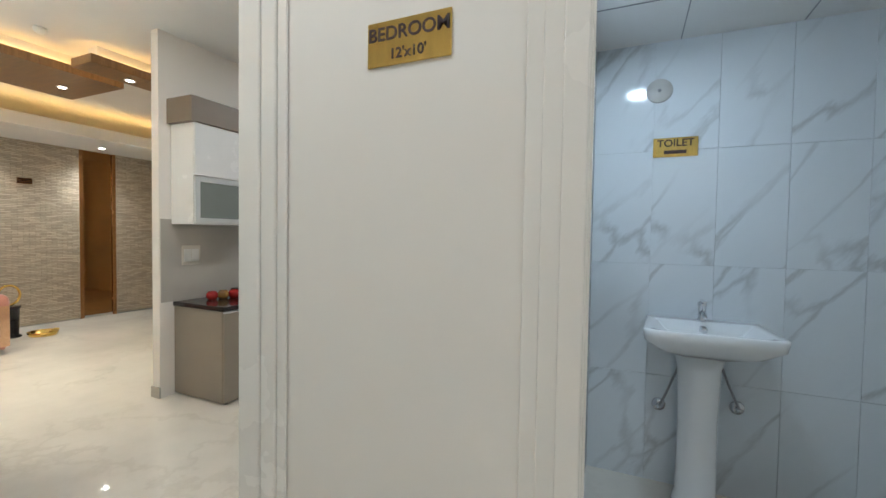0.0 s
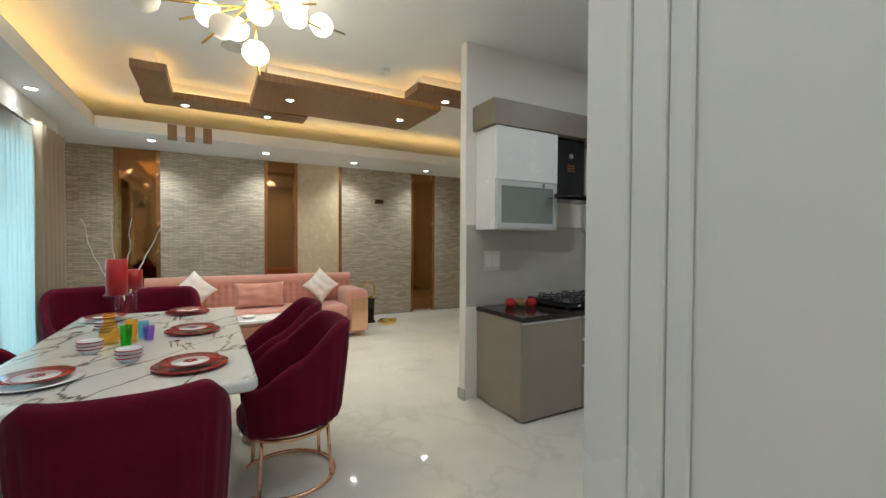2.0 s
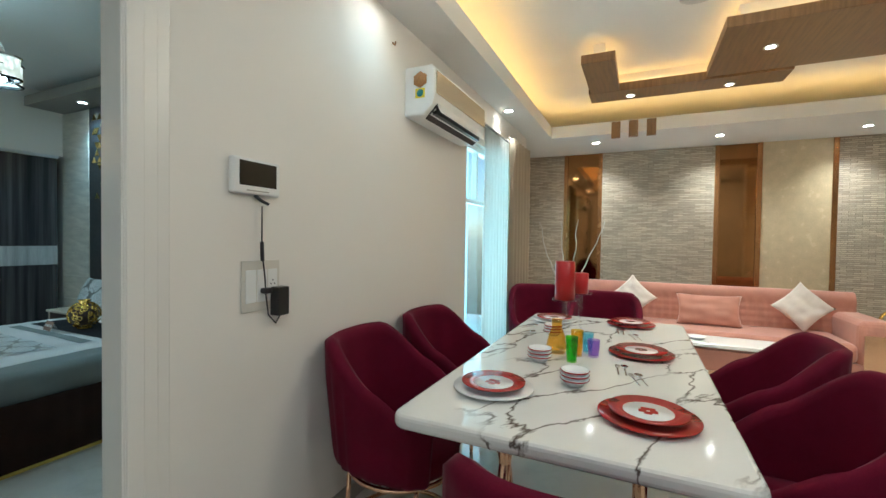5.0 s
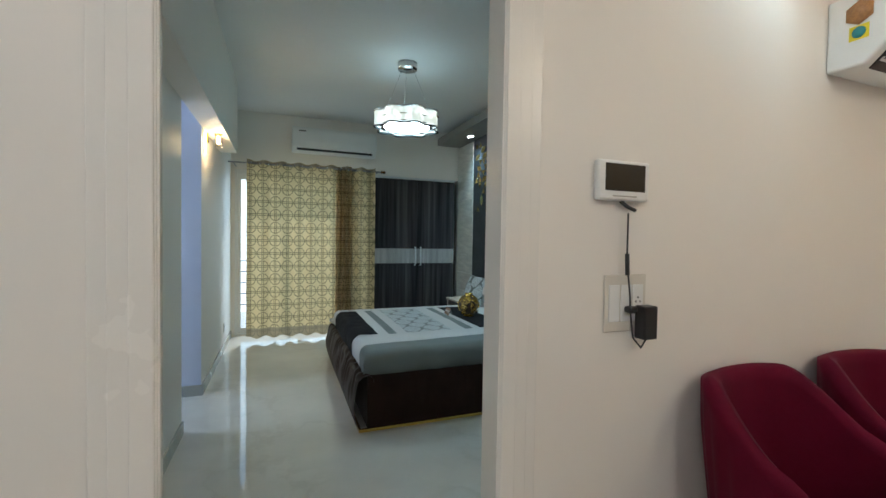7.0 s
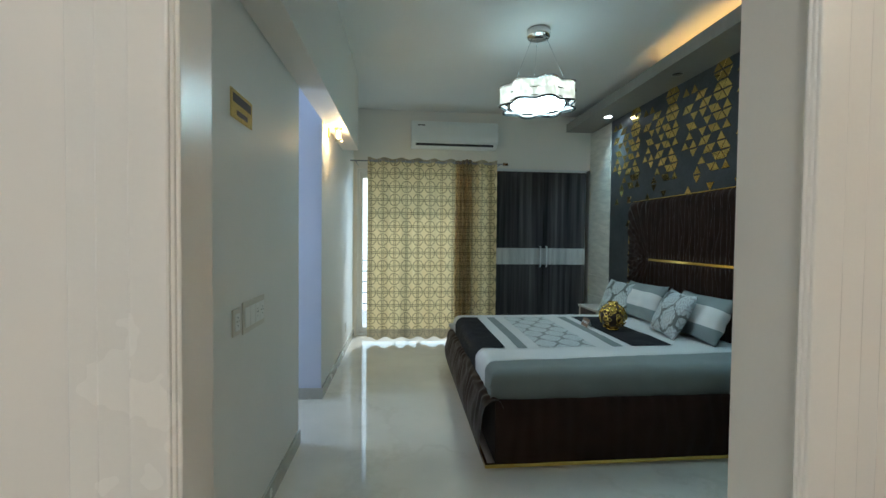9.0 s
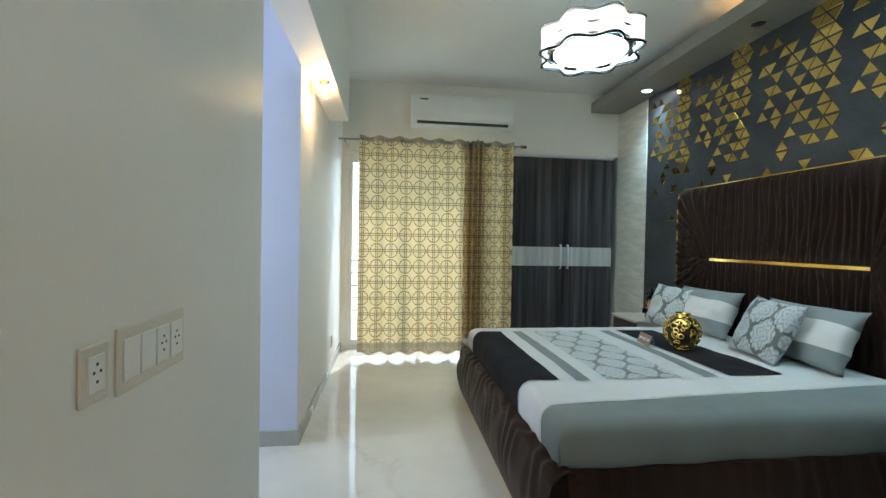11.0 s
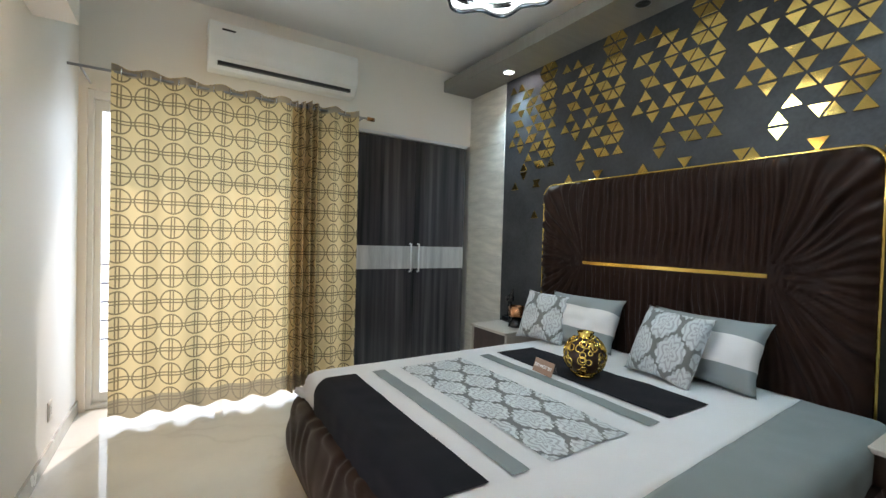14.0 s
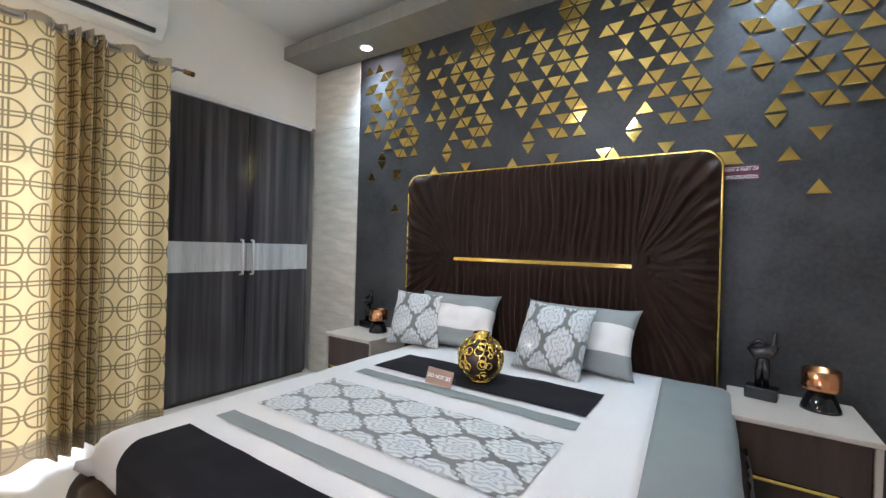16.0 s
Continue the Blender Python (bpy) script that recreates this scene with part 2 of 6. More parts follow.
def curtain_material():
    """Cream cloth with woven brown rings and paired bars, by the cloth's own UV in metres."""
    m, t, p = shader("curtain_pattern")
    u = t.nodes.new("ShaderNodeUVMap")
    s = t.nodes.new("ShaderNodeSeparateXYZ")
    t.links.new(u.outputs[0], s.inputs[0])
    a, b = s.outputs[0], s.outputs[1]
    P, Q = 0.178, 0.185
    x = calc(t, "SUBTRACT", calc(t, "FRACT", calc(t, "DIVIDE", a, P)), 0.5)
    y = calc(t, "SUBTRACT", calc(t, "FRACT", calc(t, "DIVIDE", b, Q)), 0.5)
    r = calc(t, "SQRT", calc(t, "ADD", calc(t, "MULTIPLY", x, x), calc(t, "MULTIPLY", y, y)))
    ring = calc(t, "LESS_THAN", calc(t, "ABSOLUTE", calc(t, "SUBTRACT", r, 0.435)), 0.030)
    bars = []
    for q in (x, y):
        d = calc(t, "ABSOLUTE", q)
        bars.append(calc(t, "LESS_THAN", calc(t, "ABSOLUTE", calc(t, "SUBTRACT", d, 0.062)), 0.027))
    upright = calc(t, "MULTIPLY", bars[0], calc(t, "LESS_THAN", r, 0.42))
    line = calc(t, "MAXIMUM", ring, calc(t, "MAXIMUM", upright, bars[1]))
    hem = calc(t, "LESS_THAN", b, 0.13)
    weave = node(t, "TexNoise", Scale=300.0, Detail=2.0)
    t.links.new(u.outputs[0], weave.inputs[0])
    cloth = blend(t, calc(t, "MULTIPLY", weave.outputs[0], 0.4), (0.70, 0.56, 0.31), (0.55, 0.43, 0.22))
    col = blend(t, calc(t, "MULTIPLY", line, 0.96), cloth, (0.20, 0.155, 0.085))
    col = blend(t, calc(t, "MULTIPLY", hem, 0.75), col, (0.25, 0.21, 0.15))
    t.links.new(col, p.inputs["Base Color"])
    p.inputs["Roughness"].default_value = 0.8
    tr = t.nodes.new("ShaderNodeBsdfTranslucent")
    t.links.new(col, tr.inputs[0])
    mix = t.nodes.new("ShaderNodeMixShader")
    mix.inputs[0].default_value = 0.40
    t.links.new(p.outputs[0], mix.inputs[1])
    t.links.new(tr.outputs[0], mix.inputs[2])
    t.links.new(mix.outputs[0], t.nodes["Material Output"].inputs[0])


curtain_material()


def cloth_through(name, colour, share):
    m, t, p = shader(name)
    p.inputs["Base Color"].default_value, p.inputs["Roughness"].default_value = (*colour, 1), 0.85
    tr = t.nodes.new("ShaderNodeBsdfTranslucent")
    tr.inputs[0].default_value = (*colour, 1)
    mix = t.nodes.new("ShaderNodeMixShader")
    mix.inputs[0].default_value = share
    t.links.new(p.outputs[0], mix.inputs[1])
    t.links.new(tr.outputs[0], mix.inputs[2])
    t.links.new(mix.outputs[0], t.nodes["Material Output"].inputs[0])


cloth_through("sheer_white", (0.80, 0.80, 0.78), 0.6)
cloth_through("drape_beige", (0.42, 0.35, 0.26), 0.15)


def damask_material(name, ground, figure):
    """Woven damask: rows of petalled medallions on a grey ground, by object coordinates."""
    m, t, p = shader(name)
    u = t.nodes.new("ShaderNodeUVMap")
    s = t.nodes.new("ShaderNodeSeparateXYZ")
    t.links.new(u.outputs[0], s.inputs[0])
    P, Q = 0.20, 0.34
    best, tone = None, None
    n = node(t, "TexNoise", Scale=42.0, Detail=4.0)
    t.links.new(u.outputs[0], n.inputs[0])
    for du, dv in ((0.0, 0.0), (0.5, 0.5)):
        x = calc(t, "SUBTRACT", calc(t, "FRACT", calc(t, "ADD", calc(t, "DIVIDE", s.outputs[0], P), du)), 0.5)
        y = calc(t, "SUBTRACT", calc(t, "FRACT", calc(t, "ADD", calc(t, "DIVIDE", s.outputs[1], Q), dv)), 0.5)
        r = calc(t, "SQRT", calc(t, "ADD", calc(t, "MULTIPLY", x, x), calc(t, "MULTIPLY", y, y)))
        ang = calc(t, "ARCTAN2", y, x)
        norm = calc(t, "ADD", calc(t, "POWER", calc(t, "DIVIDE", calc(t, "ABSOLUTE", x), 0.48), 1.45), calc(t, "POWER", calc(t, "DIVIDE", calc(t, "ABSOLUTE", y), 0.37), 1.45))
        lobes = calc(t, "SUBTRACT", 1.0, calc(t, "ABSOLUTE", calc(t, "SINE", calc(t, "MULTIPLY", ang, 7.0))))
        edge = calc(t, "ADD", norm, calc(t, "MULTIPLY", lobes, 0.16))
        edge = calc(t, "ADD", edge, calc(t, "MULTIPLY", calc(t, "SUBTRACT", n.outputs[0], 0.5), 0.34))
        leaf = calc(t, "LESS_THAN", edge, 0.93)
        swirl = calc(t, "SINE", calc(t, "ADD", calc(t, "MULTIPLY", r, 48.0), calc(t, "MULTIPLY", calc(t, "SINE", calc(t, "MULTIPLY", ang, 6.0)), 2.4)))
        part_tone = calc(t, "MULTIPLY", leaf, calc(t, "ADD", 0.56, calc(t, "MULTIPLY", calc(t, "GREATER_THAN", calc(t, "ADD", swirl, calc(t, "MULTIPLY", calc(t, "SUBTRACT", n.outputs[0], 0.5), 4.0)), -0.3), 0.44)))
        best = part_tone if best is None else calc(t, "MAXIMUM", best, part_tone)
    t.links.new(blend(t, best, ground, figure), p.inputs["Base Color"])
    p.inputs["Roughness"].default_value = 0.5
    p.inputs["Sheen Weight"].default_value = 0.2
    bump(t, p, best, 0.4, 0.003)


damask_material("damask", (0.135, 0.14, 0.13), (0.52, 0.55, 0.55))


def wardrobe_material():
    """Dark gloss laminate with soft upright streaks."""
    m, t, p = shader("wardrobe_laminate")
    v = coords(t, scale=(9, 9, 0.25))
    n = node(t, "TexNoise", Scale=1.2, Detail=5.0, Roughness=0.6)
    t.links.new(v, n.inputs[0])
    r = ramp(t, n.outputs[0], [(0.35, (0.022, 0.020, 0.023)), (0.55, (0.060, 0.055, 0.060)), (0.75, (0.125, 0.115, 0.12))])
    t.links.new(r.outputs[0], p.inputs["Base Color"])
    p.inputs["Roughness"].default_value = 0.14


wardrobe_material()
mat("gold_mirror", (0.86, 0.62, 0.20), 0.10, metal=1.0, var=0.10, scale=5, relief=0.0, rough_var=0.03)
mat("sign_maroon", (0.11, 0.018, 0.035), 0.35, var=0.08, relief=0.02)
mat("sign_gold", (0.74, 0.53, 0.16), 0.18, metal=1.0, var=0.15, scale=4, stretch=(9, 1, 1), relief=0.02)
mat("ink_dark", (0.035, 0.012, 0.008), 0.5, relief=0.0)
mat("ink_white", (0.75, 0.72, 0.70), 0.5, relief=0.0)
mat("tent_brown", (0.34, 0.22, 0.17), 0.15, var=0.05, relief=0.0)
mat("band_laminate", (0.46, 0.45, 0.44), 0.25, var=0.3, scale=2.0, grain=30, stretch=(8, 8, 0.3), relief=0.0)
def crystal_material():
    """Lit crystal rods: bright and dim upright cells."""
    m, t, p = shader("crystal_glow")
    v = coords(t, scale=(1, 1, 0.45))
    c = t.nodes.new("ShaderNodeTexVoronoi")
    c.inputs["Scale"].default_value = 34.0
    t.links.new(v, c.inputs[0])
    t.links.new(ramp(t, c.outputs["Distance"], [(0.1, (1.0, 1.0, 0.92)), (0.6, (0.42, 0.44, 0.36))]).outputs[0], p.inputs["Emission Color"])
    p.inputs["Emission Strength"].default_value = 1.2
    p.inputs["Roughness"].default_value = 0.1


crystal_material()
glow("diffuser_glow", (0.82, 0.95, 1.0), 9.0)
mat("stone_cream", (0.62, 0.50, 0.32), 0.25, var=0.10, scale=9, grain=50, relief=0.3)
mat("grille_white", (0.55, 0.54, 0.52), 0.6, var=0.2, grain=600, relief=0.4)
# faint glow added to globes that are not lit
glow("globe_dim", (0.80, 0.72, 0.60), 0.12)
mat("branch_pale", (0.62, 0.60, 0.55), 0.7, var=0.2, grain=90, relief=0.4)
mat("cushion_white", (0.70, 0.64, 0.60), 0.85, var=0.05, grain=90, relief=0.5, stretch=(1, 6, 1))
mat("screen_dark", (0.045, 0.036, 0.026), 0.12, var=0.05, relief=0.0)
mat("sticker_gold", (0.35, 0.17, 0.06), 0.3, var=0.3, scale=30)
mat("sticker_yellow", (0.75, 0.62, 0.02), 0.4)
mat("sticker_teal", (0.03, 0.22, 0.24), 0.4)
mat("ac_champagne", (0.62, 0.54, 0.40), 0.10, metal=0.3, var=0.08, scale=3, stretch=(0.4, 6, 6), relief=0.0)
mat("splash_tile", (0.46, 0.43, 0.38), 0.2, var=0.06, scale=3)
mat("frosted_pane", (0.20, 0.215, 0.20), 0.35, var=0.04, relief=0.0)
mat("jar_brown", (0.25, 0.13, 0.04), 0.2)
mat("wood_light", (0.50, 0.34, 0.18), 0.55, var=0.15, stretch=(1, 1, 8))
glow("backdrop_white", (0.90, 0.95, 1.0), 1.15)
glow("backdrop_cyan", (0.50, 0.88, 1.0), 1.0)
mat("switch_ivory", (0.64, 0.60, 0.53), 0.35, var=0.03, relief=0.03)



# deep-pile and matt cloth hardly mirrors
for cloth_name, gloss in (("brown_velvet", 0.12), ("sheet_black", 0.1), ("slate_wall", 0.25), ("velvet", 0.1)):
    bpy.data.materials[cloth_name].node_tree.nodes["Principled BSDF"].inputs["Specular IOR Level"].default_value = gloss
# ---- builders ----
def box_into(bm, lo, hi, bevel=0.0, seg=1):
    made = bmesh.ops.create_cube(bm, size=1.0)["verts"]
    mid, dim = [(a + b) / 2 for a, b in zip(lo, hi)], [abs(b - a) for a, b in zip(lo, hi)]
    for v in made:
        v.co = Vector((mid[0] + v.co.x * dim[0], mid[1] + v.co.y * dim[1], mid[2] + v.co.z * dim[2]))
    if bevel:
        edges = list({e for v in made for e in v.link_edges})
        bmesh.ops.bevel(bm, geom=edges, offset=bevel, segments=seg, profile=0.5, affect="EDGES", clamp_overlap=True)
    return made


def boxes(*spans, bevel=0.0, seg=1):
    """One bmesh of boxes, each (x0, y0, z0, x1, y1, z1)."""
    bm = bmesh.new()
    for s in spans:
        box_into(bm, s[:3], s[3:], bevel, seg)
    return bm


def link(name, bm, material, parent=None, label="", smooth=False):
    mesh = bpy.data.meshes.new(name)
    if smooth:
        for f in bm.faces:
            f.smooth = True
    bm.to_mesh(mesh)
    bm.free()
    mesh.materials.append(MATS[material])
    ob = new(name, mesh)
    if parent is not None:
        ob.parent = parent
    if label:
        ob["label"] = label
    return ob


def part(name, bm, material, parent, label="", smooth=False):
    return link(name, bm, material, parent, label, smooth)


def structure(name, bm, material, label, category, smooth=False):
    return tagged(link(name, bm, material, None, "", smooth), label, category, "", "structure")


def thing(name, m, label, category, group=""):
    """An empty at the thing's base that parents its parts."""
    ob = new(name)
    ob.matrix_basis = m
    return tagged(ob, label, category, group)


def shift(bm, m):
    bmesh.ops.transform(bm, matrix=m, verts=bm.verts)
    return bm


def lathe(profile, seg=24, m=None):
    """A turned shape from (radius, height) rows."""
    bm = bmesh.new()
    rings = []
    for r, z in profile:
        if r < 1e-5:
            rings.append([bm.verts.new((0, 0, z))])
        else:
            rings.append([bm.verts.new((r * math.cos(2 * math.pi * i / seg), r * math.sin(2 * math.pi * i / seg), z)) for i in range(seg)])
    for a, b in zip(rings, rings[1:]):
        for i in range(seg):
            j = (i + 1) % seg
            if len(a) == 1 and len(b) > 1:
                bm.faces.new((a[0], b[j], b[i]))
            elif len(b) == 1 and len(a) > 1:
                bm.faces.new((a[i], a[j], b[0]))
            elif len(a) > 1:
                bm.faces.new((a[i], a[j], b[j], b[i]))
    for f in bm.faces:
        f.smooth = True
    bmesh.ops.recalc_face_normals(bm, faces=bm.faces)
    return shift(bm, m) if m else bm


def tube(path, r, seg=8, closed=False):
    """A round bar along a list of points; r is one radius or one a point."""
    bm = bmesh.new()
    pts = [Vector(p) for p in path]
    n = len(pts)
    rs = r if isinstance(r, (list, tuple)) else [r] * n
    rings = []
    side = None
    for i, p in enumerate(pts):
        a = pts[(i - 1) % n] if closed or i > 0 else p
        b = pts[(i + 1) % n] if closed or i < n - 1 else p
        d = (b - a).normalized()
        if side is None:
            side = d.orthogonal().normalized()
        else:
            side = (side - d * side.dot(d)).normalized()
        up = d.cross(side)
        rings.append([bm.verts.new(p + rs[i] * (side * math.cos(2 * math.pi * k / seg) + up * math.sin(2 * math.pi * k / seg))) for k in range(seg)])
    pairs = list(zip(rings, rings[1:])) + ([(rings[-1], rings[0])] if closed else [])
    for a, b in pairs:
        for k in range(seg):
            bm.faces.new((a[k], a[(k + 1) % seg], b[(k + 1) % seg], b[k]))
    if not closed:
        bm.faces.new(rings[0][::-1])
        bm.faces.new(rings[-1])
    for f in bm.faces:
        f.smooth = True
    bmesh.ops.recalc_face_normals(bm, faces=bm.faces)
    return bm


def sheet(nu, nv, place, thick=0.0, uv=None):
    """A grid surface; place(u, v) gives the point for u and v in 0..1, uv(u, v) its UV. thick gives it a back."""
    bm = bmesh.new()
    layer = bm.loops.layers.uv.new("UVMap") if uv else None
    grid = [[bm.verts.new(place(i / nu, j / nv)) for j in range(nv + 1)] for i in range(nu + 1)]
    tag = {}
    for i in range(nu):
        for j in range(nv):
            f = bm.faces.new((grid[i][j], grid[i + 1][j], grid[i + 1][j + 1], grid[i][j + 1]))
            f.smooth = True
            if uv:
                for loop, (a, b) in zip(f.loops, ((i, j), (i + 1, j), (i + 1, j + 1), (i, j + 1))):
                    loop[layer].uv = uv(a / nu, b / nv)
    bm.normal_update()
    if thick:
        bmesh.ops.solidify(bm, geom=bm.faces[:], thickness=thick)
    return bm


def lettering(name, words, size, m, material, parent, depth=0.001, align="CENTER"):
    """Built-in font letters as a mesh under a parent."""
    c = bpy.data.curves.new(name, "FONT")
    c.offset = size * 0.014
    c.body, c.size, c.extrude, c.align_x, c.align_y = words, size, depth, align, "CENTER"
    ob = new(name, c)
    mesh = bpy.data.meshes.new_from_object(ob.evaluated_get(bpy.context.evaluated_depsgraph_get()))
    bpy.data.objects.remove(ob)
    mesh.materials.clear()
    mesh.materials.append(MATS[material])
    made = new(name, mesh)
    made.parent = parent
    made.matrix_basis = m
    return made


# ---- structure ----
CEIL = 3.37
SOFF = 2.93
FARX = -8.80
structure("floor", boxes((-9.4, -9.0, -0.15, 2.2, 7.0, 0.0)), "floor_marble", "polished beige marble floor with faint veins", "floor")
structure("ceiling", boxes((-9.4, -7.6, CEIL, 2.2, 7.0, CEIL + 0.15)), "ceiling_white", "smooth white painted ceiling", "ceiling")
# wall between dining space and bedroom, with bedroom door and balcony window openings
DOOR_L, DOOR_R, DOOR_H = -1.23, -2.325, 2.70
structure("wall_dining", boxes(
    (DOOR_L, -1.25, 0, 2.0, -1.08, CEIL), (DOOR_R, -1.25, DOOR_H, DOOR_L, -1.08, CEIL), (-5.13, -1.25, 0, DOOR_R, -1.08, CEIL),
    (-7.2, -1.25, 2.45, -5.13, -1.08, CEIL), (FARX - 0.15, -1.58, 0, -7.35, -1.43, CEIL), (-7.35, -1.58, 0, -7.2, -1.08, CEIL)), "wall_white", "white painted plaster wall", "wall")
structure("wall_living_far", boxes((FARX - 0.15, -1.43, 0, FARX, 6.8, CEIL)), "wall_white", "wall behind the stone cladding", "wall")
structure("wall_north", boxes((FARX, 6.5, 0, 2.0, 6.65, CEIL)), "wall_white", "white painted end wall", "wall")
structure("wall_east", boxes((1.85, -1.08, 0, 2.0, 6.5, CEIL)), "wall_white", "white painted end wall of the passage", "wall")
structure("wall_bedroom_sign", boxes((-1.18, 1.15, 0, -0.19, 1.30, CEIL), (-0.19, 1.15, 2.45, 0.78, 1.30, CEIL), (0.78, 1.15, 0, 1.85, 1.30, CEIL)), "wall_white", "white painted wall between the doorways", "wall")
structure("wall_kitchen_side", boxes((-1.10, 1.30, 0, -0.97, 6.5, CEIL)), "wall_white", "white painted side wall of the kitchen", "wall")
structure("wall_kitchen", boxes((-4.10, 2.62, 0, -4.00, 6.5, CEIL)), "wall_white", "white painted kitchen wall ending in a free edge", "wall")
# toilet shell
structure("wall_toilet_back", boxes((-0.97, 3.16, 0, 1.85, 3.28, CEIL)), "toilet_tile", "white marble tiled toilet wall", "wall")
structure("wall_toilet_side", boxes((-0.42, 1.30, 0, -0.30, 3.16, CEIL)), "toilet_tile", "white marble tiled toilet side wall", "wall")
structure("ceiling_toilet", boxes((-0.30, 1.30, 2.775, 1.85, 3.16, 2.84)), "ceiling_white", "low white panelled toilet ceiling", "ceiling")
# bedroom shell
structure("wall_headboard", boxes((-4.70, -7.4, 0, -4.55, -1.25, CEIL)), "wall_white", "bedroom wall behind the headboard cladding", "wall")
structure("wall_bedroom_entry", boxes((-0.88, -3.50, 0, -0.73, -1.25, CEIL)), "wall_cream", "pale painted bedroom entry wall", "wall")
structure("wall_bedroom_east", boxes((-0.88, -6.78, 0, -0.73, -4.34, CEIL)), "wall_cream", "pale painted bedroom side wall", "wall")
structure("wall_passage", boxes((-0.73, -4.49, 0, 1.3, -4.34, CEIL), (1.3, -4.49, 0, 1.45, -3.38, CEIL), (-0.73, -3.50, 0, 1.3, -3.38, CEIL)), "wall_cream", "pale wall of the dressing passage", "wall")
structure("wall_window", boxes(
    (-0.93, -6.96, 0, -0.73, -6.78, CEIL), (-2.80, -6.96, 2.50, -0.93, -6.78, CEIL), (-3.00, -6.96, 0, -2.80, -6.78, CEIL), (-4.55, -6.96, 2.55, -3.00, -6.78, CEIL),
    (-4.55, -7.40, 0, -3.00, -7.36, CEIL), (-3.04, -7.36, 0, -3.00, -6.96, 2.55)), "wall_white", "white bedroom wall with the balcony door and wardrobe recess", "wall")
structure("beam", boxes((-1.07, -5.6, 2.52, -0.885, -1.255, CEIL - 0.002)), "wall_white", "white ceiling beam over the side wall", "beam")

# thin face over the pale wall, its blue standing for bluish light
structure("wall_passage_blue", boxes((-0.88, -4.342, 0.0, 1.3, -4.336, CEIL - 0.003)), "wall_bluelit", "dressing passage wall coloured pale blue for its bluish light", "wall")


def casing(name, x0, x1, y, top, side, label):
    """Stepped white door lining: jambs through the wall and a moulded casing on the face. side: -1 or +1 along y."""
    bm = boxes((x0, y, 0, x0 + 0.035, y - side * 0.178, top), (x1 - 0.035, y, 0, x1, y - side * 0.178, top), (x0 + 0.035, y, top - 0.035, x1 - 0.035, y - side * 0.178, top), bevel=0.003)
    for k, (w, d) in enumerate(((0.15, 0.006), (0.105, 0.011), (0.055, 0.016))):
        for e, s in ((x0 + 0.07 - 0.005 * k, -1), (x1 - 0.07 + 0.005 * k, 1)):
            box_into(bm, (e, y + side * 0.001 * k, 0), (e + s * w, y + side * d, top + w - 0.02), 0.004, 2)
        box_into(bm, (x0 + 0.072 + 0.004 * k, y + side * 0.0015 * (k + 1), top - 0.024 + 0.003 * k), (x1 - 0.072 - 0.004 * k, y + side * (d - 0.002), top + w - 0.024), 0.004, 2)
    return structure(name, bm, "gloss_white", label, "door frame")


casing("door_1", DOOR_R, DOOR_L, -1.079, DOOR_H, 1, "glossy white moulded bedroom door frame without a leaf")
casing("door_2", -0.215, 0.805, 1.149, 2.45, -1, "glossy white moulded toilet door frame without a leaf")
structure("trim", boxes((-1.205, 1.128, 0, -1.115, 1.149, CEIL - 0.003), (-1.205, 1.149, 0, -1.18, 1.31, CEIL - 0.003), (-1.115, 1.134, 0, -1.055, 1.149, CEIL - 0.003), (-1.055, 1.141, 0, -1.015, 1.149, CEIL - 0.003), bevel=0.004), "gloss_white", "glossy white moulded corner casing", "trim")
structure("baseboard", boxes((-0.895, -3.50, 0, -0.88, -1.30, 0.10), (-0.895, -6.77, 0, -0.88, -4.36, 0.10), (-0.895, -4.336, 0, 1.29, -4.324, 0.10), (-5.13, -1.08, 0, -2.34, -1.068, 0.10), (FARX + 0.02, -1.4, 0, FARX + 0.035, 6.4, 0.04), (-4.112, 2.608, 0, -3.99, 2.62, 0.10), (-4.112, 2.62, 0, -4.10, 6.4, 0.10)), "skirting", "low grey-beige stone skirting", "skirting")
# dining and living perimeter soffit with its cove
LIPX, LIPY = -7.50, -0.76
structure("soffit_living", boxes((FARX, -1.08, SOFF, LIPX, 6.5, SOFF + 0.10), (FARX, -1.43, SOFF, -7.35, -1.08, SOFF + 0.10), (LIPX, -1.08, SOFF, -2.45, LIPY, SOFF + 0.10), (LIPX - 0.05, LIPY - 0.05, SOFF + 0.10, LIPX, 6.5, SOFF + 0.16), (LIPX, LIPY - 0.05, SOFF + 0.10, -2.45, LIPY, SOFF + 0.16), (-2.45, -1.08, SOFF, -2.37, LIPY, CEIL)), "ceiling_white", "dropped white perimeter ceiling with a cove lip", "ceiling")
structure("cove_light", boxes((LIPX - 0.16, LIPY - 0.1, SOFF + 0.115, LIPX - 0.12, 6.4, SOFF + 0.13), (LIPX - 0.1, LIPY - 0.16, SOFF + 0.115, -2.55, LIPY - 0.12, SOFF + 0.13)), "cove_strip", "warm light strip hidden in the ceiling cove", "cove light")
structure("soffit_bedroom", boxes((-4.55, -6.78, 3.13, -4.12, -1.25, 3.19), (-4.20, -6.78, 3.19, -4.12, -1.25, 3.25)), "band_taupe", "taupe dropped bedroom ceiling band over the headboard", "ceiling")
structure("cove_light_bedroom", boxes((-4.30, -4.6, 3.195, -4.27, -1.6, 3.21)), "cove_strip", "warm light strip on top of the ceiling band", "cove light")
structure("backdrop", boxes((-7.5, -10.05, -1.0, 4.0, -10.0, 3.4)), "backdrop_white", "bright hazy daylight beyond the balcony", "sky")
